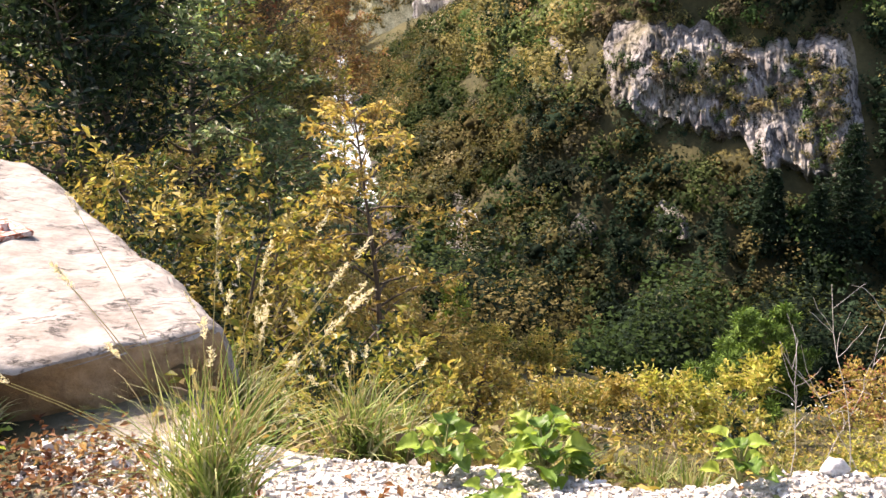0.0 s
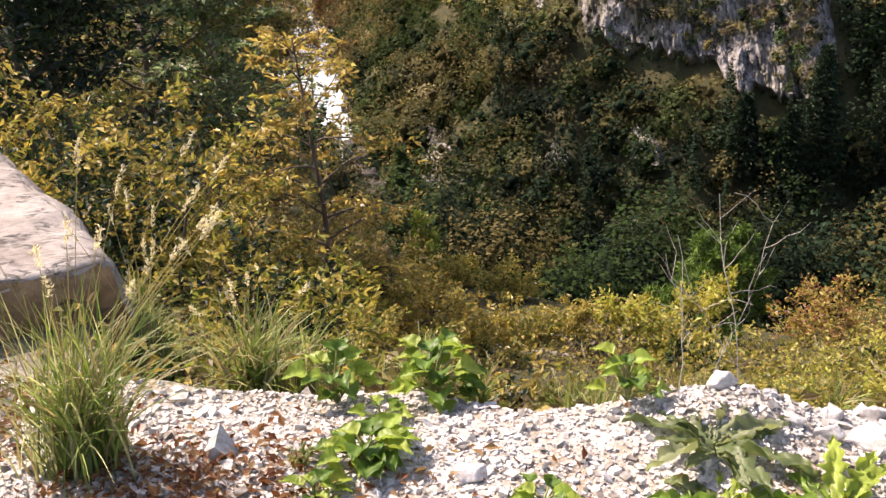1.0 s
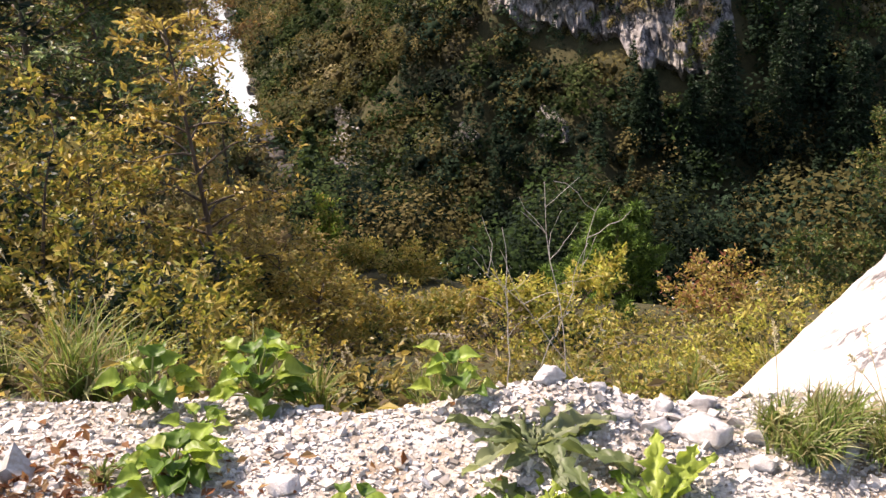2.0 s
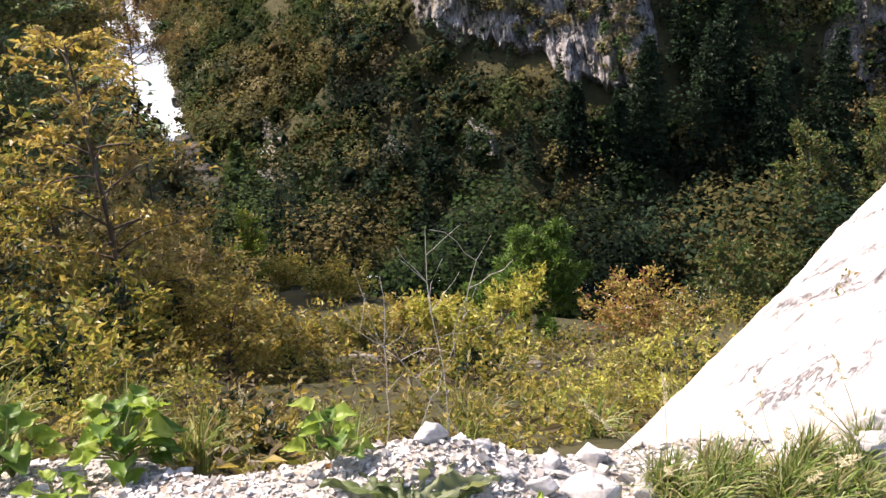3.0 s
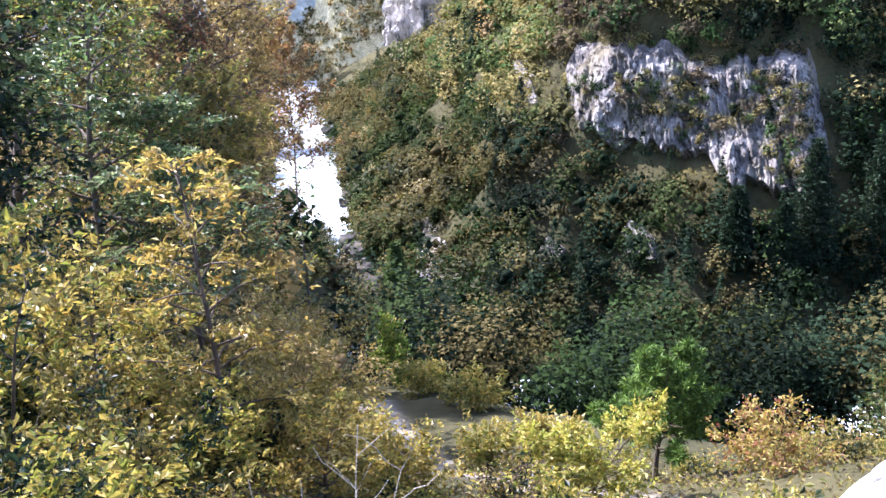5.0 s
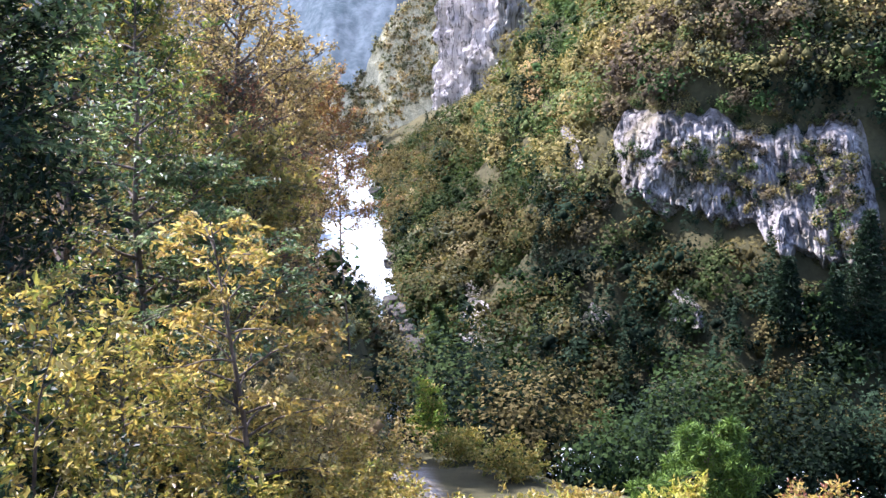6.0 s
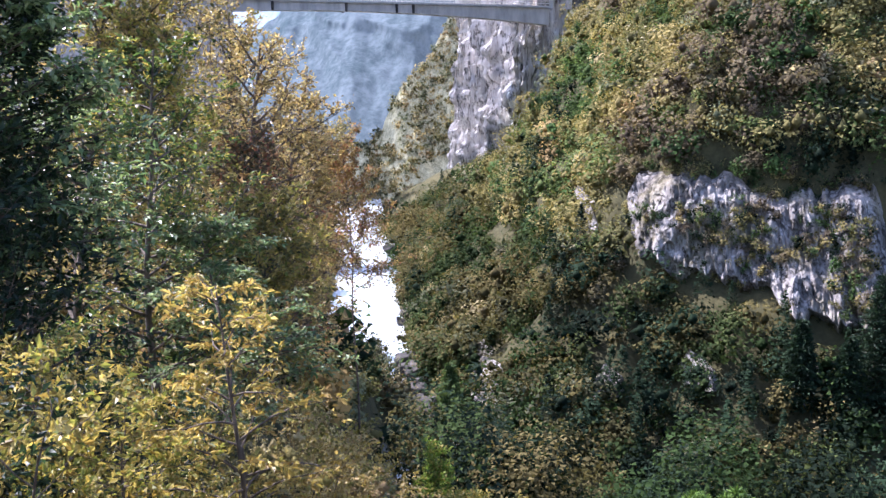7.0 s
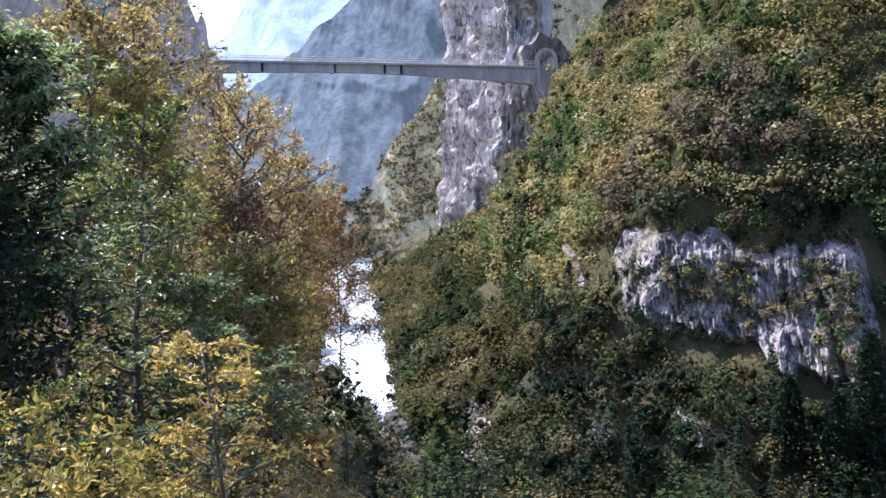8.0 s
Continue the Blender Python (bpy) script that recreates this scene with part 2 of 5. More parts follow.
def land(x, y):
    """Height of the ground."""
    x, y = np.asarray(x, float), np.asarray(y, float)
    s = from_river(x, y)
    s = np.where(s > 0, s * (1 - 0.5 * smooth(150, 185, y) * smooth(330, 250, y)), s)
    big = fbm(x / 17, y / 17, 0, 4, 11) - 0.5
    # far bank: steep wooded slope with a cliff band
    k = 1.0 + 0.22 * smooth(105, 165, y)
    d = np.maximum(s - 5, 0)
    far = WATER_Z + k * (0.85 * np.minimum(d, 17) + 1.9 * np.clip(d - 17, 0, 8) + 1.0 * np.maximum(d - 25, 0))
    far = np.where(d > 0, far + big * 11 * smooth(0, 14, d) + 4 * (fbm(x / 5, y / 5, 0, 3, 5) - 0.5) * smooth(2, 10, d), WATER_Z - 1.5)
    far = np.minimum(far, 150 + big * 60)
    # near bank: shelf, wooded slope, lip, drop
    left = smooth(1.0, -4.5, x)
    edge = 2.66 + 0.05 * np.sin(x * 5) + 0.44 * smooth(1.5, 1.1, x) + 0.75 * smooth(0.15, -0.2, x)
    run = np.maximum(y - edge, 0)
    near = -(0.62 * np.minimum(run, 2.5) + (0.47 - 0.19 * left) * np.clip(run - 2.5, 0, 10) + 0.28 * np.maximum(run - 12.5, 0))
    lip = y + 1.7 * np.maximum(x - 1.7, 0)
    near = near - (1 - left) * 0.8 * np.maximum(lip - 26.5, 0) * smooth(26.5, 30, lip)
    near = near + big * 2.0 * smooth(6, 20, y) + 0.5 * (fbm(x / 2.5, y / 2.5, 0, 3, 3) - 0.5) * smooth(0.5, 4, run)
    # unseen left-hand mountain, raised to cast shade on the far bank
    m = np.clip(4.0 * (-x - 0.37 * y - 6), 0, 67) * smooth(105, 145, y) * (1 - 0.6 * smooth(175, 215, y))
    near = near + m * (0.8 + 0.4 * fbm(x / 30, y / 30, 0, 3, 9)) + np.clip(-x - 14, 0, 80) * 0.45 * smooth(10, 40, y)
    bank = WATER_Z - 1.5 + 1.25 * np.maximum(-s - 4 + 6.2 * smooth(122, 117, y) * smooth(84, 92, y), 0)
    near = np.minimum(np.maximum(near, WATER_Z + 0.6 * smooth(4, 9, -s)), bank)
    z = np.where(s > 0, far, near)
    z = z - 0.08 * smooth(2.5, 3.1, y) * (y < 8) * (s < 0) * smooth(0.0, 0.5, x)
    # gravel shelf: small heaps and unevenness
    shelf = smooth(1.5, 0.0, run) * (y < 8)
    z = z + shelf * (0.05 * (fbm(x / 0.5, y / 0.5, 0, 3, 21) - 0.5) + 0.04 * (fbm(x / 1.6, y / 1.6, 0, 2, 22) - 0.5))
    z = z + 0.13 * np.exp(-(((x - 2.02) / 0.28) ** 2 + ((y - 2.62) / 0.25) ** 2)) + 0.05 * np.exp(-(((x - 1.5) / 0.4) ** 2 + ((y - 2.75) / 0.2) ** 2))
    return z


def steps(*spans):
    out = []
    for a, b, n in spans:
        out.append(np.linspace(a, b, n, endpoint=False))
    return np.append(np.concatenate(out), spans[-1][1])


def terrace_mid(y):
    return np.interp(y, [10.5, 12, 13.5, 15.5, 18, 22], [4.3, 3.6, 3.0, 2.3, 1.6, 1.0])


def build_ground():
    xs = steps((-3000, -300, 14), (-300, -60, 30), (-60, -6, 56), (-6, -1.5, 36), (-1.5, 4.5, 110), (4.5, 12, 44), (12, 80, 84), (80, 300, 34), (300, 3000, 14))
    ys = steps((-3000, -60, 12), (-60, -2, 24), (-2, 1.2, 20), (1.2, 5.2, 80), (5.2, 14, 54), (14, 40, 56), (40, 130, 100), (130, 300, 56), (300, 3500, 22))
    gx, gy = np.meshgrid(xs, ys)
    z = land(gx, gy)
    v = np.stack([gx, gy, z], -1).reshape(-1, 3)
    n, m = len(ys), len(xs)
    i = (np.arange(n - 1)[:, None] * m + np.arange(m - 1)[None]).ravel()
    f = np.stack([i, i + 1, i + m + 1, i + m], 1)
    gx, gy = gx.ravel(), gy.ravel()
    edge = 2.85 + 0.44 * smooth(1.5, 1.1, gx)
    g = smooth(0.4, -0.3, gy - edge) * smooth(-0.5, 0.2, gx + 0.1 * (gy - 2)) * smooth(-30, -5, gx)
    terrace = smooth(0.95, 0.45, np.abs(gx - terrace_mid(gy))) * smooth(9.8, 10.8, gy) * smooth(26, 22, gy)
    ob = mesh_np("ground", v, f, GROUND, True, gravel=np.maximum(g, 0.6 * terrace))
    tagged(ob, "steep brown soil slope with a white gravel shelf above a gorge", "ground", kind="structure")


def build_river():
    pts = RIVER
    L, R = [], []
    for i, (x, y) in enumerate(pts):
        a, b = pts[max(i - 1, 0)], pts[min(i + 1, len(pts) - 1)]
        t = (b - a) / np.linalg.norm(b - a)
        nrm = np.array([-t[1], t[0]])
        half = 6.5 if y > 90 else 3.0
        L.append((x + nrm[0] * half, y + nrm[1] * half, WATER_Z - 0.4 * (y < 90)))
        R.append((x - nrm[0] * half, y - nrm[1] * half, WATER_Z - 0.4 * (y < 90)))
    n = len(pts)
    f = [(i, i + 1, n + i + 1, n + i) for i in range(n - 1)]
    ob = mesh_np("water", L + R, f, WATER, True)
    tagged(ob, "pale shining river water at the bottom of the gorge", "river", kind="structure")


build_ground()
build_river()

# ---- plants: leaves, tubes, trees ----
PAL = {
    "yellow": [(0.52, 0.40, 0.09), (0.40, 0.32, 0.08), (0.30, 0.21, 0.05), (0.26, 0.26, 0.06), (0.60, 0.50, 0.18)],
    "yellowgreen": [(0.28, 0.29, 0.055), (0.40, 0.35, 0.08), (0.17, 0.20, 0.04), (0.46, 0.37, 0.10)],
    "green": [(0.07, 0.13, 0.035), (0.10, 0.16, 0.045), (0.05, 0.09, 0.03), (0.15, 0.20, 0.06)],
    "bluegreen": [(0.14, 0.23, 0.10), (0.22, 0.32, 0.15), (0.09, 0.16, 0.07), (0.32, 0.41, 0.22)],
    "dark": [(0.024, 0.050, 0.026), (0.035, 0.065, 0.034), (0.018, 0.034, 0.020)],
    "olive": [(0.22, 0.20, 0.065), (0.28, 0.24, 0.08), (0.16, 0.155, 0.055), (0.34, 0.28, 0.10)],
    "orange": [(0.38, 0.20, 0.06), (0.33, 0.22, 0.08), (0.26, 0.16, 0.06), (0.42, 0.28, 0.09)],
    "red": [(0.36, 0.14, 0.09), (0.32, 0.19, 0.11), (0.40, 0.23, 0.12)],
    "amber": [(0.50, 0.39, 0.17), (0.44, 0.36, 0.16), (0.40, 0.28, 0.13), (0.56, 0.47, 0.23)],
    "greygreen": [(0.20, 0.23, 0.13), (0.26, 0.28, 0.16), (0.15, 0.17, 0.10), (0.30, 0.27, 0.16)],
    "brown": [(0.17, 0.135, 0.085), (0.14, 0.11, 0.075), (0.20, 0.16, 0.09)],
    "gold": [(0.54, 0.38, 0.11), (0.46, 0.33, 0.10), (0.60, 0.48, 0.16), (0.40, 0.27, 0.08)],
    "pine": [(0.085, 0.16, 0.025), (0.15, 0.25, 0.04), (0.05, 0.10, 0.02)],
    "lime": [(0.50, 0.50, 0.09), (0.42, 0.46, 0.08), (0.56, 0.50, 0.12)],
    "sage": [(0.15, 0.20, 0.08), (0.24, 0.28, 0.15), (0.19, 0.22, 0.11)],
    "herb": [(0.17, 0.29, 0.03), (0.32, 0.42, 0.06), (0.10, 0.19, 0.025), (0.26, 0.38, 0.05)],
    "amberleaf": [(0.30, 0.19, 0.07), (0.34, 0.23, 0.08), (0.24, 0.165, 0.07), (0.38, 0.27, 0.10)],
}


def tones(rng, palette, n, spread=0.25):
    p = np.array(PAL[palette])
    c = p[rng.integers(0, len(p), n)]
    c = c * 0.94 + c.mean(1, keepdims=True) * 0.06
    return np.clip(c * rng.uniform(1 - spread, 1 + spread, (n, 1)), 0, 1)


def unit(v):
    return v / np.maximum(np.linalg.norm(v, axis=-1, keepdims=True), 1e-9)


def leaves(rng, centres, size, colours, along=None, flat=0.3, slim=0.5, face=None, wild=0.45, three=False):
    """A folded diamond leaf at each centre. along: the way it points. Returns arrays."""
    n = len(centres)
    d = unit(rng.normal(size=(n, 3)) * (1, 1, 0.6) + (along if along is not None else 0))
    up = unit(rng.normal(size=(n, 3)) * (1 - flat) + np.array((0, 0, 1)) * flat * 2)
    if face is not None:
        up = unit(face + rng.normal(size=(n, 3)) * wild)
    side = unit(np.cross(d, up))
    nrm = np.cross(side, d)
    s = (size * rng.uniform(0.6, 1.35, n))[:, None]
    a = centres
    b = centres + d * s * 0.5 + side * s * slim * 0.5 + nrm * s * 0.12
    c = centres + d * s - nrm * s * 0.1
    e = centres + d * s * 0.5 - side * s * slim * 0.5 + nrm * s * 0.12
    if three:
        v = np.stack([a - side * s * slim * 0.5, a + side * s * slim * 0.5, c], 1).reshape(-1, 3)
        return v, np.arange(3 * n).reshape(n, 3), np.repeat(colours, 3, 0)
    v = np.stack([a, b, c, e], 1).reshape(-1, 3)
    f = np.arange(4 * n).reshape(n, 4)
    return v, f, np.repeat(colours, 4, 0)


def tube(path, r0, r1, sides=6):
    path = np.asarray(path, float)
    n = len(path)
    t = unit(np.gradient(path, axis=0))
    ref = np.where(np.abs(t[:, 2:3]) > 0.9, np.array([[1.0, 0, 0]]), np.array([[0, 0, 1.0]]))
    a = unit(np.cross(t, ref))
    b = np.cross(t, a)
    r = np.linspace(r0, r1, n)[:, None, None]
    ang = np.linspace(0, 2 * np.pi, sides, endpoint=False)
    ring = np.cos(ang)[None, :, None] * a[:, None] + np.sin(ang)[None, :, None] * b[:, None]
    v = (path[:, None] + ring * r).reshape(-1, 3)
    i = np.arange(n - 1)[:, None] * sides
    j = np.arange(sides)[None]
    f = np.stack([i + j, i + (j + 1) % sides, i + sides + (j + 1) % sides, i + sides + j], -1).reshape(-1, 4)
    return v, f


def join(parts):
    vs, fs, o = [], [], 0
    for v, f in parts:
        vs.append(v)
        fs.append(f + o)
        o += len(v)
    return np.concatenate(vs), np.concatenate(fs)


def bent(rng, a, d, length, n=6, wobble=0.12, lift=0.0):
    """A crooked path from a along d."""
    p, out = np.array(a, float), [np.array(a, float)]
    d = unit(np.array(d, float))
    for _ in range(n - 1):
        d = unit(d + rng.normal(size=3) * wobble + np.array((0, 0, lift)))
        p = p + d * length / (n - 1)
        out.append(p.copy())
    return np.array(out)


def tree(name, base, height, spread, palette, label, category="tree", seed=1, limbs=14, twigs=7, per_twig=14, leaf=0.07,
         first=0.15, rise=0.35, lean=(0, 0), radius=None, bark=None, droop=0.0, mixin="", stems=1, slim=0.5, taper=0.6, flat=0.3, rounded=False, shade_leaves=0.0, fan=1.0):
    """A tree or bush: trunk with limbs and twigs, and a crown of single leaves."""
    rng = np.random.default_rng(seed)
    root = new(name)
    root.location = base
    tagged(root, label, category)
    wood, cen, way = [], [], []
    r0 = radius or height * 0.012
    for st in range(stems):
        off = rng.normal(size=2) * 0.08 * (stems > 1)
        dirn = np.array((lean[0] + (rng.normal() * 0.35 if stems > 1 else 0), lean[1] + (rng.normal() * 0.35 if stems > 1 else 0), 1.0))
        h = height * (1 if st == 0 else rng.uniform(0.6, 0.95))
        spine = bent(rng, (off[0], off[1], -0.15), dirn, h, 9, 0.05)
        wood.append(tube(spine, r0, r0 * 0.15, 7))
        for i in range(limbs // stems):
            u = first + (0.97 - first) * (i + rng.uniform(0, 1)) / (limbs // stems)
            k = u * (len(spine) - 1)
            j = min(int(k), len(spine) - 2)
            p = spine[j] + (spine[j + 1] - spine[j]) * (k - j)
            az = i * 2.4 + rng.uniform(-0.5, 0.5)
            ln = spread * ((0.45 + 0.55 * math.sin(math.pi * min(1, 0.12 + 0.95 * u))) if rounded else (1 - taper * u)) * rng.uniform(0.65, 1.15)
            lp = bent(rng, p, (math.cos(az), math.sin(az), rise + 0.5 * u), ln, 6, 0.14, -droop)
            wood.append(tube(lp, r0 * (0.5 - 0.3 * u), r0 * 0.06, 4))
            for q in range(twigs):
                w = 0.25 + 0.75 * (q + rng.uniform(0, 1)) / twigs
                kk = w * 5
                jj = min(int(kk), 4)
                s = lp[jj] + (lp[jj + 1] - lp[jj]) * (kk - jj)
                dd = unit(lp[jj + 1] - lp[jj]) + rng.normal(size=3) * (0.8, 0.8, 0.8 * fan)
                tp = bent(rng, s, dd, ln * rng.uniform(0.15, 0.4), 3, 0.15, -droop)
                wood.append(tube(tp[[0, 2]], r0 * 0.07, r0 * 0.03, 3))
                t = rng.uniform(0.1, 1, per_twig)[:, None]
                cen.append(tp[0] * (1 - t) + tp[-1] * t + rng.normal(size=(per_twig, 3)) * leaf * (0.5, 0.5, 0.5 * fan))
                way.append(np.repeat(unit(tp[-1] - tp[0])[None], per_twig, 0) * 0.8 + (0, 0, -droop * 3))
    v, f = join(wood)
    under(mesh_np("trunk", v, f, bark or BARK, True), root)
    cen, way = np.concatenate(cen), np.concatenate(way)
    col = tones(rng, palette, len(cen))
    if mixin:
        pick = rng.uniform(size=len(cen)) < 0.3
        col[pick] = tones(rng, mixin, int(pick.sum()))
    # dark-toned leaves inside the crown, painting in the shade between the leaves
    if shade_leaves:
        pick = rng.integers(0, len(cen), int(len(cen) * shade_leaves))
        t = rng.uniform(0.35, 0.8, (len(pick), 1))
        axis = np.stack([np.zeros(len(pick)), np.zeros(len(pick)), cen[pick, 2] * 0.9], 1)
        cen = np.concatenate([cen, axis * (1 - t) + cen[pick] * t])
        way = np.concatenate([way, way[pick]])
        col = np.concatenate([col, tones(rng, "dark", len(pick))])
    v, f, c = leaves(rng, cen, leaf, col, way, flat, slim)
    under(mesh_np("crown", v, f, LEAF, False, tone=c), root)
    return root


def conifer(name, base, height, spread, palette, label, seed=1, whorls=22, per=7, needle=0.09, per_twig=26, start=0.12, dense=1.0):
    """A spruce or pine: straight trunk, whorls of boughs, many short needles."""
    rng = np.random.default_rng(seed)
    root = new(name)
    root.location = base
    tagged(root, label, "tree")
    spine = bent(rng, (0, 0, -0.2), (0, 0, 1), height, 9, 0.015)
    wood, cen, way = [tube(spine, height * 0.016, 0.01, 7)], [], []
    for i in range(whorls):
        u = start + (1 - start) * i / whorls
        p = np.array([np.interp(u * 8, range(9), spine[:, a]) for a in range(3)])
        for q in range(per):
            az = q * 2 * math.pi / per + i * 0.7 + rng.uniform(-0.3, 0.3)
            ln = spread * (1.03 - u) ** 0.75 * rng.uniform(0.7, 1.15)
            lp = bent(rng, p, (math.cos(az), math.sin(az), 0.25), ln, 6, 0.06, -0.10)
            wood.append(tube(lp, height * 0.003, 0.004, 4))
            m = int(per_twig * dense * (0.4 + ln / spread * 4))
            t = rng.uniform(0.15, 1, m) * 5
            j = np.minimum(t.astype(int), 4)
            c = lp[j] + (lp[j + 1] - lp[j]) * (t - j)[:, None]
            off = rng.normal(size=(m, 3)) * (1, 1, 0.25) * ln * 0.16
            cen.append(c + off)
            way.append(unit(off) + unit(lp[-1] - lp[0]) * 0.8)
    v, f = join(wood)
    under(mesh_np("trunk", v, f, BARK, True), root)
    cen, way = np.concatenate(cen), np.concatenate(way)
    v, f, c = leaves(rng, cen, needle, tones(rng, palette, len(cen), 0.35), way, 0.5, 0.35)
    under(mesh_np("crown", v, f, NEEDLE, False, tone=c), root)
    return root


def at(x, y, dz=0.0):
    return (x, y, float(land(x, y)) + dz)


# ---- far woods on both banks ----


def crown_shape(rng, n, conic=False):
    """Leaf clumps of a small far tree, one high and one wide, and the lumps (centre, radius) that they cover."""
    if conic:
        u = rng.uniform(0, 1, n) ** 0.7
        r = (1 - u) * 0.38 * rng.uniform(0.5, 1.1, n) + 0.02
        a = rng.uniform(0, 2 * np.pi, n)
        return np.stack([r * np.cos(a), r * np.sin(a), 0.05 + u * 1.1], 1), []
    out, lumps = [], []
    for i in range(rng.integers(3, 7)):
        lumps.append((np.array([rng.normal() * 0.20, rng.normal() * 0.20, rng.uniform(0.3, 0.75)]), rng.uniform(0.18, 0.36)))
    for c, r in lumps:
        k = int(n * r * r / sum(q * q for _, q in lumps))
        d = unit(rng.normal(size=(k, 3)))
        out.append(c + d * r * rng.uniform(0.75, 1.12, (k, 1)))
    return np.concatenate(out), lumps


OCTA = np.array([(1, 0, 0), (-1, 0, 0), (0, 1, 0), (0, -1, 0), (0, 0, 1), (0, 0, -1)], float)
OCTA_FACES = np.array([(0, 2, 4), (2, 1, 4), (1, 3, 4), (3, 0, 4), (2, 0, 5), (1, 2, 5), (3, 1, 5), (0, 3, 5)])


def woods(name, label, places, sizes, palettes, leaf, clumps, seed, conic=None, low=-19):
    """A far wood: leaf clumps round the lumps of each crown, with a core in every lump coloured darker as shade."""
    rng = np.random.default_rng(seed)
    shapes = [crown_shape(rng, clumps) for _ in range(14)]
    cones = [crown_shape(rng, clumps, True) for _ in range(4)]
    V, C, W, Z, B, BC = [], [], [], [], [], []
    for i, (p, s, pal) in enumerate(zip(places, sizes, palettes)):
        c, lumps = cones[rng.integers(4)] if conic is not None and conic[i] else shapes[rng.integers(14)]
        tall = np.array((1, 1, 1.3 if conic is not None and conic[i] else 1.0)) * rng.uniform(0.75, 1.25, 3)
        a = rng.uniform(0, 2 * np.pi)
        rot = np.array([[math.cos(a), -math.sin(a), 0], [math.sin(a), math.cos(a), 0], [0, 0, 1]])
        q = (c * tall) @ rot.T * s
        V.append(q + p)
        # trees below low get a darker colour, painting in the gorge's shade
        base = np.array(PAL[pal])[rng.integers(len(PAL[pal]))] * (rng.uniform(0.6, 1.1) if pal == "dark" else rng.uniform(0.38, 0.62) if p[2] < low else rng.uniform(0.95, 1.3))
        # greyed slightly, so that some haze is in the colour
        base = base * 0.88 + base.mean() * 0.12
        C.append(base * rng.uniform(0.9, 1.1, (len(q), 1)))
        W.append(unit(q - np.array((0, 0, 0.45 * s))) * 0.9 + np.array((0, 0, 0.45)))
        Z.append(np.full(len(q), leaf * s / 3 * min(1.0, max(0.35, p[1] / 60))))
        # added cores, painted darker than the leaves as shade inside the crown
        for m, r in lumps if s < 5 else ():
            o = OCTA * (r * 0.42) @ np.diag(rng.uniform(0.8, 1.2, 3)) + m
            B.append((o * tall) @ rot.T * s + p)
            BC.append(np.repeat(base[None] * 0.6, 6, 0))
    V, C, W, Z = np.concatenate(V), np.clip(np.concatenate(C), 0, 1), np.concatenate(W), np.concatenate(Z)
    v, f, c = leaves(rng, V, Z, C, None, 0.2, 0.9, face=W, wild=0.16, three=True)
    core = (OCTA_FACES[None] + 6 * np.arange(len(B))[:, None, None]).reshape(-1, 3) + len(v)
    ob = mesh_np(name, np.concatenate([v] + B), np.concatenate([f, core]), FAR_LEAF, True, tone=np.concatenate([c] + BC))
    return tagged(ob, label, "trees", kind="stuff")


def scatter(n, x0, x1, y0, y1, seed, keep):
    rng = np.random.default_rng(seed)
    x, y = rng.uniform(x0, x1, n), rng.uniform(y0, y1, n)
    ok = keep(x, y, rng)
    return x[ok], y[ok], rng


# bare rock on the far bank: name, label, x, foot height and top height along it
CLIFFS = [
    ("cliff_1", "grey limestone cliff streaked with clefts and bushes", [17.8, 19, 20.5, 23.6, 27, 30, 31, 35, 39, 41], [-15, -16.5, -17, -19, -18.5, -19, -22.3, -22.2, -21.5, -17],
     [-12, -10.5, -7.6, -7.2, -7.6, -9.4, -9.6, -8.6, -7.4, -8]),
    ("cliff_3", "low grey outcrop of limestone above the river", [21.6, 22.8, 24.4], [-25.8, -26.0, -25.6], [-24.4, -23.0, -24.2]),
    ("cliff_4", "pale triangular outcrop of limestone in the woods", [30.0, 31.2, 32.4, 33.2], [-25.6, -25.6, -25.4, -25.2], [-25.0, -24.3, -23.2, -24.8]),
    ("cliff_5", "weathered grey outcrop among bushes", [14.2, 15.4, 17.0], [-27.4, -27.6, -27.0], [-26.2, -25.0, -26.0]),
    ("cliff_6", "streaked rock wall near the river", [3.2, 4.4, 6.4], [-30.6, -30.8, -30.4], [-28.0, -26.8, -27.4]),
    ("cliff_8", "thin pale sliver of limestone in the woods", [15.7, 16.0, 16.5], [-15.0, -15.2, -15.0], [-12.4, -11.6, -12.6]),
]


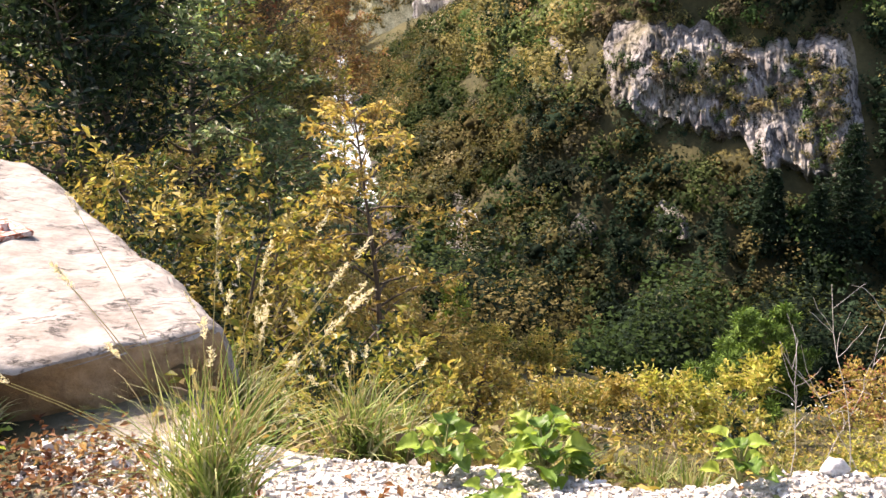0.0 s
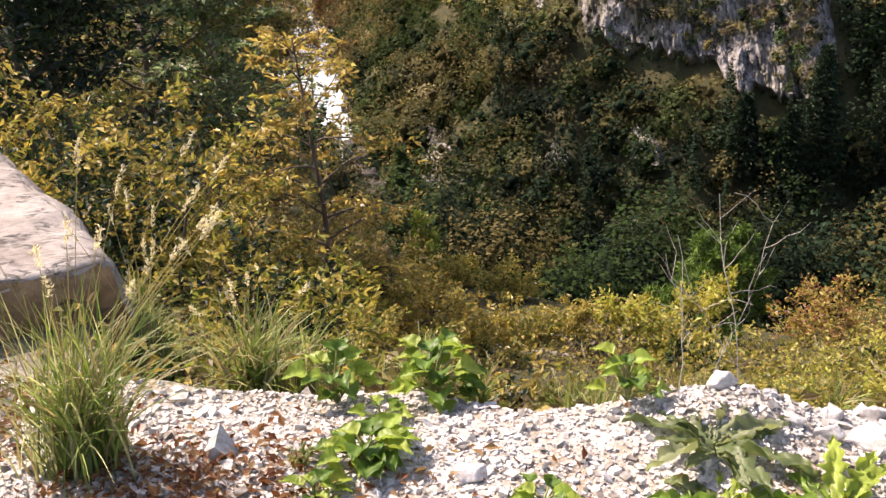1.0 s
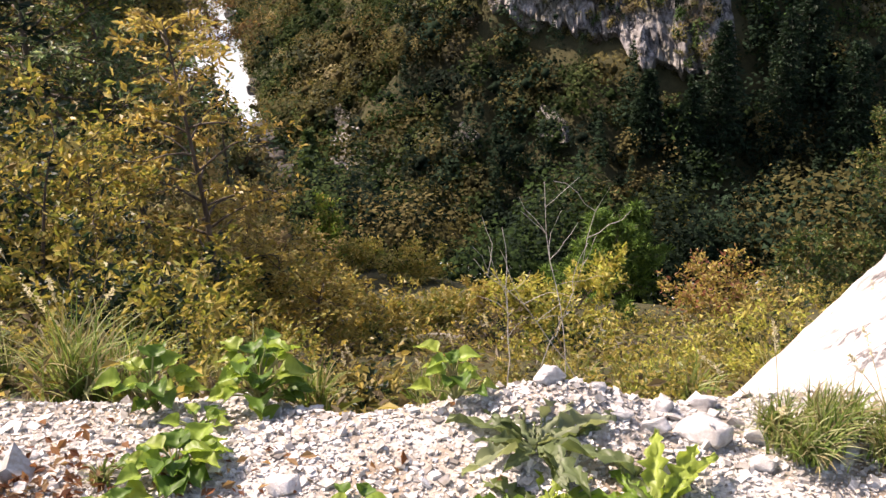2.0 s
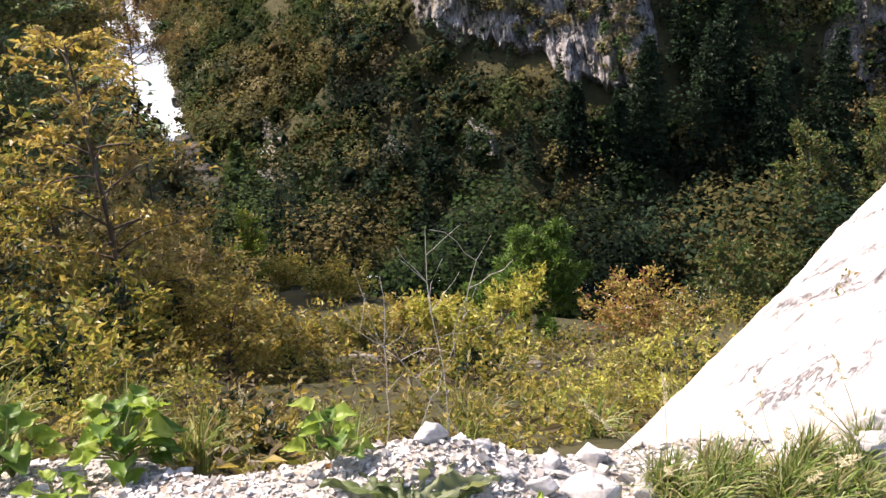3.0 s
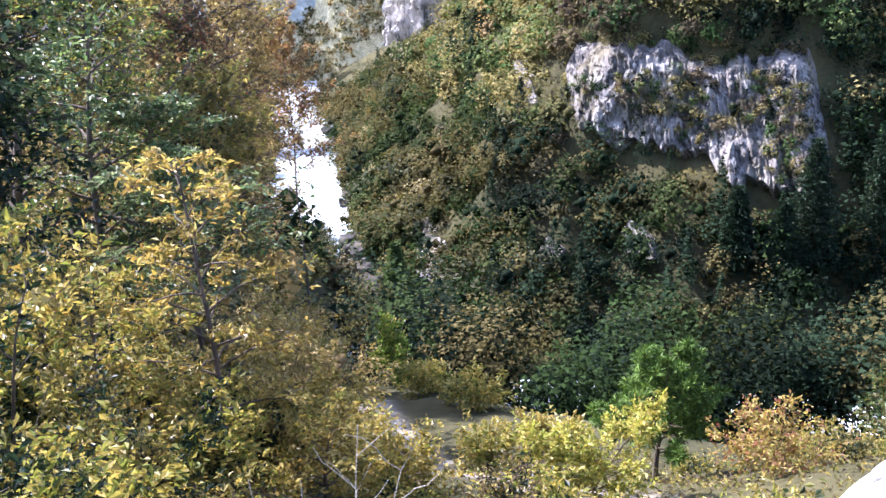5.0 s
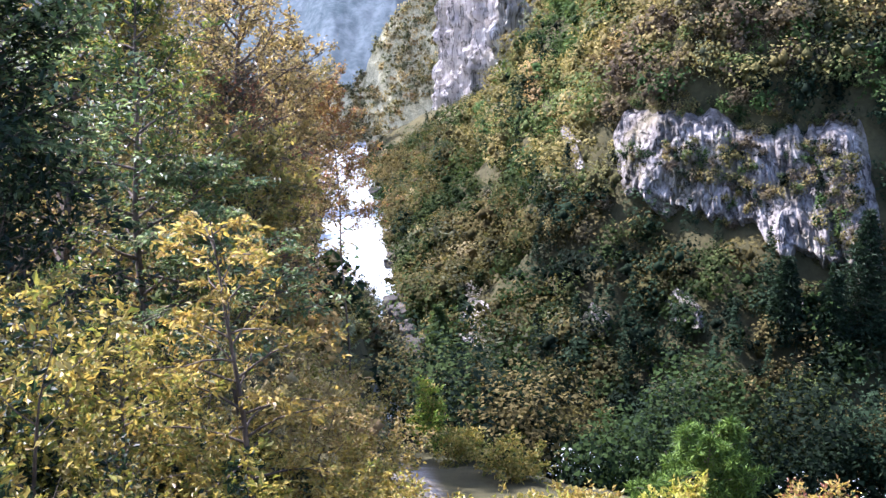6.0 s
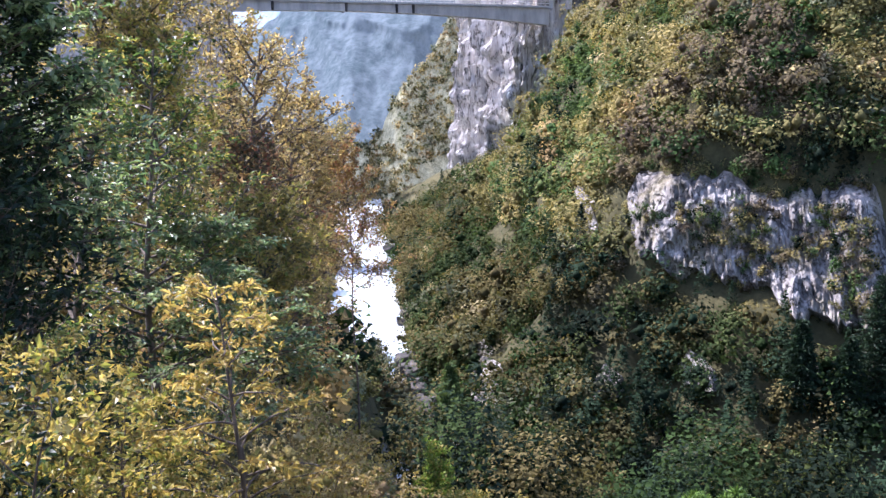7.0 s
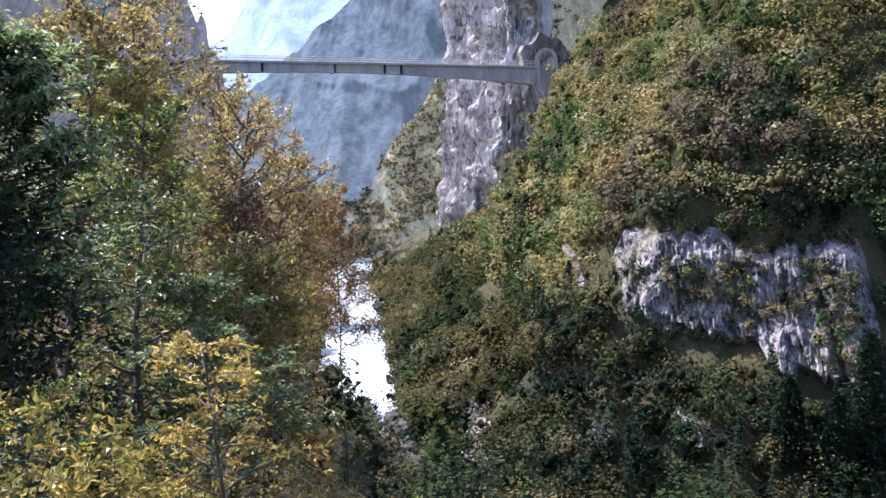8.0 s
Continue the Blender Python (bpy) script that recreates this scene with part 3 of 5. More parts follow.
def far_bank_woods():
    def keep(x, y, rng):
        s, z = from_river(x, y), land(x, y)
        d = s - 5
        bare = np.zeros(len(x), bool)
        for _, _, cx, lo, hi in CLIFFS:
            bare |= (x > cx[0]) & (x < cx[-1]) & (z > np.interp(x, cx, lo) - (1.3 if len(cx) > 5 else -0.4)) & (z < np.interp(x, cx, hi) - 0.4) & (y < 125)
        return (s > 5.6) & (z < 0.16 * y + 5) & ~bare & (x < 0.70 * y + 6) & ((y < 200) | (x < 24))
    x, y, rng = scatter(8600, -16, 82, 60, 236, 4, keep)
    bx, by = rng.uniform(16, 50, 900), rng.uniform(82, 122, 900)
    bd = from_river(bx, by) - 5
    bz = land(bx, by)
    ok = (bd > 19) & (bd < 29) & (bz > -8.5)
    x, y = np.append(x, bx[ok]), np.append(y, by[ok])
    z = land(x, y)
    n = fbm(x / 14, y / 14, 0, 3, 41) + 0.004 * (z + 15)
    pal = np.where(n < 0.28, "dark", np.where(n < 0.46, "green", np.where(n < 0.74, "olive", "brown")))
    r = rng.uniform(size=len(x))
    pal = np.where(r < 0.025, "amber", np.where(r < 0.24, "green", np.where(r < 0.48, "olive", np.where(r < 0.56, "greygreen", pal))))
    # darker trees to the right and low down, partly painting in the gorge's shade
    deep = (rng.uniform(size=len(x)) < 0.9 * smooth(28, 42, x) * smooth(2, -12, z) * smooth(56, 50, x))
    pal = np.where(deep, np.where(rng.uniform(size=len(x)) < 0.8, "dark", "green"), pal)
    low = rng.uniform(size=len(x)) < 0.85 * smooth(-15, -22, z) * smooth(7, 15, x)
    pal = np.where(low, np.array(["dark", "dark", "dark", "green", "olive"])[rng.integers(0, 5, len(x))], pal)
    size = rng.uniform(2.2, 5.4, len(x)) * (0.8 + 0.4 * fbm(x / 9, y / 9, 0, 2, 55))
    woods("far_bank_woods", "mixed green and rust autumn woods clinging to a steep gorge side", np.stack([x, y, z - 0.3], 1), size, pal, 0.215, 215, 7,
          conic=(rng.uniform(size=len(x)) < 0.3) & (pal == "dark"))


def open_view(x, y, top):
    """True where a tree would not stand before the glimpse of the river."""
    inside = (x > 2.5 - 0.118 * y) & (x < 2.5 - 0.030 * y)
    return ~inside | (top < 1.9 - 0.30 * y)


def near_bank_woods():
    def keep(x, y, rng):
        s = from_river(x, y)
        return (s < -6) & ((x < -4 - 0.06 * y) | (y + 1.7 * np.maximum(x - 1.7, 0) > 29.5)) & (x > -0.46 * y - 6)
    x, y, rng = scatter(3200, -75, 50, 22, 215, 5, keep)
    z = land(x, y)
    size = rng.uniform(2.2, 5.5, len(x))
    size = np.where(open_view(x, y, z + size * 1.2), size, rng.uniform(1.0, 1.8, len(x)))
    ok = open_view(x, y, z + size * 1.2)
    x, y, z, size = x[ok], y[ok], z[ok], size[ok]
    pal = np.where(x < 0, np.array(["olive", "brown", "green", "orange", "orange", "dark"])[rng.integers(0, 6, len(x))],
                   np.array(["dark", "dark", "dark", "green"])[rng.integers(0, 4, len(x))])
    woods("near_bank_woods", "dense olive and rust autumn woods on the near bank of the gorge", np.stack([x, y, z - 0.3], 1), size, pal, 0.28, 150, 8,
          conic=rng.uniform(size=len(x)) < 0.06)
    # taller trees lining the water
    t = np.linspace(0, 1, 90)
    rng = np.random.default_rng(19)
    bx = np.interp(t, [0, 0.15, 0.4, 1], [-7, -2, 8, 62]) + rng.normal(size=90) * 1.5
    by = np.interp(t, [0, 0.15, 0.4, 1], [90, 80, 68, 52]) + rng.normal(size=90) * 2.0
    size = rng.uniform(7.5, 11.5, 90)
    z = np.maximum(land(bx, by), WATER_Z - 0.5)
    ok = open_view(bx, by, z + size * 1.15 + 2) & (from_river(bx, by) < -3)
    bx, by, z, size = bx[ok], by[ok], z[ok], size[ok]
    # colours picked dark to stand in for shade beside the water
    woods("riverside_trees", "tall dark green riverside trees at the bottom of the gorge", np.stack([bx, by, z - 0.3], 1), size,
          np.array(["dark", "olive", "green", "dark"])[rng.integers(0, 4, len(bx))], 0.10, 1500, 18)

    # low bushes where the near bank narrows the river
    rng = np.random.default_rng(29)
    by = rng.uniform(86, 121, 260)
    bx = np.interp(by, RIVER[::-1, 1][4:], RIVER[::-1, 0][4:]) + 2.0 - rng.uniform(0, 11, 260)
    z = np.maximum(land(bx, by), WATER_Z - 0.2)
    woods("riverbank_bushes", "grey-green bushes leaning over the narrowed river", np.stack([bx, by, z - 0.2], 1), rng.uniform(1.6, 3.6, 260),
          np.array(["greygreen", "greygreen", "olive", "amber", "green"])[rng.integers(0, 5, 260)], 0.24, 200, 28)

    # low bushes on the slope below the shelf
    rng = np.random.default_rng(39)
    bx, by = rng.uniform(-5.5, 2.5, 420), rng.uniform(20, 60, 420)
    z, size = land(bx, by), rng.uniform(0.8, 1.9, 420)
    ok = (z > WATER_Z + 1) & ((bx < 0.5) | (by > 28))
    woods("slope_bushes", "low grey-brown bushes on the slope above the river", np.stack([bx, by, z - 0.1], 1)[ok], size[ok],
          np.array(["greygreen", "olive", "olive", "amber", "yellowgreen"])[rng.integers(0, 5, int(ok.sum()))], 0.30, 220, 38)


far_bank_woods()
near_bank_woods()

# ---- cliffs, crag, bridge and the distance ----


def rock_sheet(name, label, foot, top_z, thick, mat, seed, nu=120, nv=90, relief=1.6, back=0.15, ragged=0.3, ridge=3.0, proud=0.0, blocks=1.2, tall=9.0, grain=1.0):
    """A rock face standing along a line on the ground, cut by upright clefts."""
    foot = np.array(foot, float)
    seg = np.concatenate([[0], np.cumsum(np.linalg.norm(np.diff(foot[:, :2], axis=0), axis=1))])
    u = np.linspace(0, 1, nu)
    fx, fy, fz = (np.interp(u * seg[-1], seg, foot[:, k]) for k in range(3))
    tx, ty = np.gradient(fx), np.gradient(fy)
    ln = np.hypot(tx, ty)
    nx, ny = ty / ln, -tx / ln                      # towards the gorge
    top = np.interp(u * seg[-1], seg, np.array(top_z, float))
    fz = fz + (fbm(u * seg[-1] / 3.5, 5.0, 0, 3, seed + 9) - 0.55) * ragged * (top - fz) * 1.3
    top = top + (fbm(u * seg[-1] / ridge, seed, 0, 3, seed) - 0.5) * ragged * (top - fz)
    V = []
    for j in range(nv):
        v = j / (nv - 1)
        z = fz + (top - fz) * v
        w = u * seg[-1]
        cleft = np.abs(2 * fbm(w / (3.2 * grain) + 0.5 * fbm(z / 3, w / 6, 0, 2, seed + 7), z / tall, 0, 4, seed + 1) - 1) ** 0.6
        fine = np.abs(2 * fbm(w / (0.8 * grain), z / (0.25 * tall), 0.5, 3, seed + 2) - 1) ** 0.7
        out = relief * (cleft * 1.9 + 0.8 * fine - 1.3) + relief * 2.8 * (fbm(w / 6, z / 5, 0, 4, seed + 3) - 0.5)
        out = out + blocks * relief * (np.floor(5 * fbm(w / 3.0, z / 4.5, 0.3, 3, seed + 11)) / 5 + 0.5 * np.floor(6 * fbm(w / 1.1, z / 2.0, 0.7, 2, seed + 12)) / 6)
        edge = np.minimum(1, np.minimum(u, 1 - u) * 8) * min(1, (1 - v) * 6 + 0.15)
        o = out * edge + proud * edge - thick * (1 - edge) - back * (top - fz) * v
        V.append(np.stack([fx + nx * o, fy + ny * o, z], 1))
    V.append(np.stack([fx - nx * (thick + back * (top - fz)), fy - ny * (thick + back * (top - fz)), top - 1.0], 1))
    V = np.array(V)
    n, m = V.shape[:2]
    i = (np.arange(n - 1)[:, None] * m + np.arange(m - 1)[None]).ravel()
    f = np.stack([i, i + 1, i + m + 1, i + m], 1)
    ob = mesh_np(name, V.reshape(-1, 3), f, mat, False)
    tagged(ob, label, "cliff", kind="structure")
    return V


def slope_cliff(name, label, cx, lo, hi, seed, relief, nu, nv, tall=6.0):
    """A rock wall that follows the far bank's slope between two heights, cut by clefts and broken into blocks."""
    x = np.linspace(cx[0], cx[-1], nu)
    low, high = np.interp(x, cx, lo), np.interp(x, cx, hi)
    low = low + (fbm(x / 1.6, 3.0, 0, 3, seed) - 0.5) * 0.30 * (high - low)
    high = high + (fbm(x / 1.3, 7.0, 0, 3, seed + 1) - 0.5) * 0.22 * (high - low)
    ys = np.linspace(70, 135, 260)
    gx, gy = np.meshgrid(x, ys)
    up = np.maximum.accumulate(np.where(from_river(gx, gy) > 4, land(gx, gy), -60), axis=0)
    v = np.linspace(0, 1, nv)
    z = low[None] + (high - low)[None] * v[:, None]
    y = np.stack([np.interp(z[:, i], up[:, i] + np.arange(260) * 1e-6, ys) for i in range(nu)], 1)
    y = 0.55 * y + 0.45 * (y[:1] + (y[-1:] - y[:1]) * v[:, None])
    w = np.broadcast_to(x[None], z.shape)
    cleft = np.abs(2 * fbm(w / 1.9 + 0.5 * fbm(z / 3, w / 6, 0, 2, seed + 7), z / tall, 0, 4, seed + 1) - 1) ** 0.6
    fine = np.abs(2 * fbm(w / 0.5, z / (0.25 * tall), 0.5, 3, seed + 2) - 1) ** 0.7
    block = np.floor(5 * fbm(w / 3.0, z / 4.5, 0.3, 3, seed + 11)) / 5 + 0.5 * np.floor(6 * fbm(w / 1.1, z / 2.0, 0.7, 2, seed + 12)) / 6
    out = relief * (1.3 * cleft + 0.6 * fine + 1.2 * block - 0.8) + 0.9
    u = np.linspace(0, 1, nu)[None]
    edge = np.minimum(1, np.minimum(u, 1 - u) * 9) * np.minimum(1, np.minimum(v, 1 - v) * 7)[:, None]
    o = out * edge - 1.6 * (1 - edge)
    V = np.stack([w - 0.35 * o, y - 0.9 * o, z], -1)
    i = (np.arange(nv - 1)[:, None] * nu + np.arange(nu - 1)[None]).ravel()
    tagged(mesh_np(name, V.reshape(-1, 3), np.stack([i, i + 1, i + nu + 1, i + nu], 1), ROCK_FAR, False), label, "cliff", kind="structure")
    return V


ledges = slope_cliff(*CLIFFS[0], 3, 1.3, 300, 150)
for k, row in enumerate(CLIFFS[1:]):
    slope_cliff(*row, 20 + k, 0.7, 70, 60, 3.0)
rg = np.random.default_rng(78)
pick = ledges[rg.integers(10, 142, 900), rg.integers(10, 290, 900)]
pick = pick[fbm(pick[:, 0] / 4.0, pick[:, 2] / 3.2, 0, 3, 61) > 0.56]
pick = np.concatenate([pick, ledges[4:12:3, ::6].reshape(-1, 3), ledges[-12::3, ::5].reshape(-1, 3)])
pick = pick[rg.uniform(size=len(pick)) < 0.8]
woods("cliff_bushes", "small dark bushes rooted in the ledges of a cliff", pick - (0, 0, 0.3), rg.uniform(0.5, 1.7, len(pick)),
      np.array(["brown", "olive", "green", "dark", "olive"])[rg.integers(0, 5, len(pick))], 0.30, 110, 9)
rock_sheet("cliff_7", "pale limestone cliff further down the gorge", [(55, 88, -20), (59, 85, -20), (66, 82, -20), (74, 80, -18)], [-12, -8, -6, -5], 1.5, ROCK_FAR, 17, 90, 60, 1.0, 0.6, proud=1.2)
rock_sheet("cliff_2", "tall sunlit pillar of pale grey limestone", [(-5, 276, -36), (-1, 263, -36), (3, 251, -36), (6.5, 240, -36), (9.5, 231, -35), (13.5, 224.5, -32), (18.5, 222, -26), (27, 224, -16)],
           [52, 60, 62, 64, 66, 66, 64, 60], 4.0, ROCK_CRAG, 8, 300, 160, 3.4, 0.06, 0.12, 7.0, blocks=0.2, tall=70.0, grain=1.3)


def mountain(name, label, mat, points, depth, seed, nu=140, nv=60, jag=0.12):
    """A far mountainside: a ridge line of (x, y, z) points, sloping down towards the gorge."""
    p = np.array(points, float)
    u = np.linspace(0, len(p) - 1, nu)
    rx, ry, rz = (np.interp(u, range(len(p)), p[:, k]) for k in range(3))
    span = np.ptp(p[:, 0])
    rz = rz + (fbm(rx / span * 14, seed, 0, 5, seed) - 0.5) * jag * rz.max()
    V = []
    for j in range(nv):
        v = j / (nv - 1)
        z = rz * (1 - v) - 40 * v
        w = rx / span
        spur = 1 - np.abs(2 * fbm(w * 7 + z / span * 5, z / span * 6, 0, 5, seed + 3) - 1)
        rib = 1 - np.abs(2 * fbm(w * 30 - z / span * 8, z / span * 9, 0.5, 4, seed + 6) - 1)
        y = ry - depth * v ** 1.2 - depth * (0.26 * (spur - 0.5) + 0.03 * rib)
        V.append(np.stack([rx, y, z], 1))
    V = np.array(V)
    n, m = V.shape[:2]
    i = (np.arange(n - 1)[:, None] * m + np.arange(m - 1)[None]).ravel()
    ob = mesh_np(name, V.reshape(-1, 3), np.stack([i, i + m, i + m + 1, i + 1], 1), mat, True)
    tagged(ob, label, "mountain", kind="structure")
    return V


# haze painted in as bluer, paler colours and emission
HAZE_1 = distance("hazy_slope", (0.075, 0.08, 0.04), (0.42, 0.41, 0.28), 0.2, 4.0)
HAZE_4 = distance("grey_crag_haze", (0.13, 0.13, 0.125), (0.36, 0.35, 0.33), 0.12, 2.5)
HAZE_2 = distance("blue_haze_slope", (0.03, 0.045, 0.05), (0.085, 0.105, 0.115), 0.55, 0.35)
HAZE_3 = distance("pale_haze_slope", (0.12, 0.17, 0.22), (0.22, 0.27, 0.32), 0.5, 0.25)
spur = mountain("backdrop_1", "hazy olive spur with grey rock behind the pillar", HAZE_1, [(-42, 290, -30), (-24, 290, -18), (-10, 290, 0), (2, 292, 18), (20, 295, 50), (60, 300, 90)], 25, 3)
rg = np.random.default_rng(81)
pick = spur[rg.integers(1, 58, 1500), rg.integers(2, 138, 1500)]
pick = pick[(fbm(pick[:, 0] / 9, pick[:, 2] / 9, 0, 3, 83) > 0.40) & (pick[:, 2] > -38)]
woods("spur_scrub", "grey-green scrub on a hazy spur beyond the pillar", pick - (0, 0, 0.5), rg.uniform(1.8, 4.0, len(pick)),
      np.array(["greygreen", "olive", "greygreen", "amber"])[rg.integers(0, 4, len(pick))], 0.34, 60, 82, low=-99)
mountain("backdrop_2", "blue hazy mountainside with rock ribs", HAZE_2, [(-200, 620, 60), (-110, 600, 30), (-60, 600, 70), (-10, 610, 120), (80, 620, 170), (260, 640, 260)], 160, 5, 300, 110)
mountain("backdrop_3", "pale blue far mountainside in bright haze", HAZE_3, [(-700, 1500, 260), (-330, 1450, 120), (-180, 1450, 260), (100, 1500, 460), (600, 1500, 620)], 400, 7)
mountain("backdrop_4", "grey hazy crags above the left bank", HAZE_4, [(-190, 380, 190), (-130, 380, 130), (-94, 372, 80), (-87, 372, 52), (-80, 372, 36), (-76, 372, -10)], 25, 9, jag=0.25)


def bridge():
    root = new("road_bridge")
    tagged(root, "slender concrete road bridge spanning the gorge, haunched at its ends", "bridge")
    a, b = np.array((-62.0, 197.5, 15.2)), np.array((20.0, 219.5, 13.6))
    n = 40
    t = np.linspace(0, 1, n)
    mid = a + (b - a) * t[:, None]
    side = unit(np.array((-(b - a)[1], (b - a)[0], 0.0)))
    deep = 1.5 + 1.9 * np.abs(2 * t - 1) ** 2.0
    prof = []
    for s in (-2.2, 2.2):
        prof.append(mid + side * s)
        prof.append(mid + side * s - np.stack([0 * t, 0 * t, deep], 1))
    V = np.concatenate(prof)
    F = []
    for i in range(n - 1):
        for p, q in ((0, 2), (1, 0), (3, 1), (2, 3)):
            F.append((p * n + i, p * n + i + 1, q * n + i + 1, q * n + i))
    F += [(0, 2 * n, 3 * n, n), (n - 1, 2 * n - 1, 4 * n - 1, 3 * n - 1)]
    under(mesh_np("girder", V, F, CONCRETE), root, "pale grey concrete girder")
    dk = []
    for s in (-2.7, 2.7):
        for dz in (0.05, 0.45):
            dk.append(mid + side * s + np.array((0, 0, dz)))
    F = []
    for i in range(n - 1):
        for p, q in ((0, 1), (1, 3), (3, 2), (2, 0)):
            F.append((p * n + i, p * n + i + 1, q * n + i + 1, q * n + i))
    under(mesh_np("deck", np.concatenate(dk), F, CONCRETE), root, "thin overhanging deck slab")
    for u in (0.33, 0.5, 0.62, 0.66):
        for s in (-2.3, 2.3):
            p = a + (b - a) * u + side * s
            v, f = tube([p + (0, 0, 0.05), p - (0, 0, 0.8), p - (0, 0, 1.7)], 0.32, 0.26, 6)
            under(mesh_np("drain_box", v, f, ROCK_WET), root, "dark drain box on the girder")
    for k in range(42):
        u = (k + 0.5) / 42
        for s in (-2.55, 2.55):
            p = a + (b - a) * u + side * s + np.array((0, 0, 0.45))
            v, f = tube([p, p + (0, 0, 0.55), p + (0, 0, 1.0)], 0.05, 0.05, 4)
            under(mesh_np("railing_post", v, f, CONCRETE), root)
    for s in (-2.55, 2.55):
        for h in (0.95, 1.4):
            v, f = tube(mid + side * s + np.array((0, 0, h)), 0.06, 0.06, 4)
            under(mesh_np("rail", v, f, CONCRETE), root)


bridge()


def tunnel_portal():
    """The mouth of the road tunnel where the bridge meets the rock."""
    root = new("tunnel_portal")
    root.location = (23.0, 220.6, 13.9)
    root.rotation_euler = (0, 0, radians(15))
    tagged(root, "small round-headed road tunnel mouth cut in rock", "tunnel")
    a = np.linspace(0, np.pi, 13)
    for name, r0, r1, mat in (("arch", 1.75, 2.5, CONCRETE), ("rock_surround", 2.5, 5.2, ROCK_FAR)):
        V = []
        for y in (-0.8, 0.8) if name == "arch" else (-0.5, 2.0):
            for r in (r0, r1):
                x, z = r * np.cos(a), 1.6 + r * np.sin(a)
                if name != "arch" and r == r1:
                    x, z = x * (1 + 0.15 * np.sin(5 * a)), z * (1 + 0.12 * np.cos(7 * a))
                V.append(np.stack([np.r_[x[0], x, x[-1]], np.full(15, y), np.r_[-0.3, z, -0.3]], 1))
        n, F = 15, []
        for i in range(n - 1):
            for p, q in ((0, 1), (1, 3), (3, 2), (2, 0)):
                F.append((p * n + i, p * n + i + 1, q * n + i + 1, q * n + i))
        under(mesh_np(name, np.concatenate(V), F, mat), root)


tunnel_portal()

# ---- boulders ----


def boulder(name, label, corners, mat, seed, cuts=5, rough=0.03, scale=1.2, loc=(0, 0, 0), category="boulder", bevel=0.06, front_mat=None):
    """A worn block: hull of its corners, cut finely, bevelled and pitted."""
    bm = bmesh.new()
    for c in corners:
        bm.verts.new(c)
    r = bmesh.ops.convex_hull(bm, input=bm.verts)
    bmesh.ops.delete(bm, geom=[g for g in r["geom_interior"] if isinstance(g, bmesh.types.BMVert)], context='VERTS')
    bmesh.ops.dissolve_limit(bm, angle_limit=radians(4), verts=bm.verts, edges=bm.edges)
    if bevel:
        bmesh.ops.bevel(bm, geom=bm.edges[:], offset=bevel * scale, segments=3, affect='EDGES', profile=0.6)
    bmesh.ops.triangulate(bm, faces=bm.faces)
    for _ in range(cuts):
        long = [e for e in bm.edges if e.calc_length() > 0.085 * scale]
        if not long:
            break
        bmesh.ops.subdivide_edges(bm, edges=long, cuts=1)
        bmesh.ops.triangulate(bm, faces=bm.faces)
    bm.normal_update()
    co = np.array([v.co for v in bm.verts])
    nr = np.array([v.normal for v in bm.verts])
    d = rough * (2.2 * (fbm(co[:, 0] / (0.7 * scale), co[:, 1] / (0.7 * scale), co[:, 2] / (0.35 * scale), 4, seed) - 0.5)
                 + 0.9 * (1 - np.abs(2 * fbm(co[:, 0] / (0.25 * scale), co[:, 1] / (0.25 * scale), co[:, 2] / (0.1 * scale), 3, seed + 5) - 1) - 0.6))
    for v, q in zip(bm.verts, co + nr * d[:, None]):
        v.co = q
    me = bpy.data.meshes.new(name)
    bm.to_mesh(me)
    bm.free()
    for p in me.polygons:
        p.use_smooth = True
    me.materials.append(mat)
    # steep faces towards -y take the second, browner material
    if front_mat:
        me.materials.append(front_mat)
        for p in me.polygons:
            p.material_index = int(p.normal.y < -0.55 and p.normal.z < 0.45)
    ob = new(name, me)
    ob.location = loc
    return tagged(ob, label, category)


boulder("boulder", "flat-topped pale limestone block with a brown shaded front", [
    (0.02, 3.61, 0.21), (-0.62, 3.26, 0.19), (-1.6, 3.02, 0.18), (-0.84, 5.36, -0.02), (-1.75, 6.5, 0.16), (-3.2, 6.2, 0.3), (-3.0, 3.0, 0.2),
    (0.14, 3.64, -0.6), (-1.6, 3.15, -0.5), (-3.0, 3.2, -0.5), (-0.8, 5.5, -1.6), (-1.75, 6.3, -1.9), (-3.2, 6.2, -1.9)], ROCK_PALE, 2, 6, 0.05, 1.0, bevel=0.03, front_mat=ROCK_BROWN)
boulder("boulder", "huge smooth white limestone slab tilting away beside the gravel", [
    (2.30, 2.74, -0.36), (5.0, 5.68, -0.93), (7.6, 8.45, -1.42), (2.62, 2.42, -0.12), (3.4, 2.33, 0.24), (4.5, 2.2, 0.74), (7.6, 2.0, 2.02),
    (2.35, 2.9, -1.8), (5.0, 5.7, -3.2), (7.6, 8.4, -5.0), (2.7, 2.6, -1.0), (7.6, 2.2, -1.0), (4.5, 2.4, -1.0)], ROCK_SLAB, 5, 6, 0.025, 1.4, bevel=0.025)

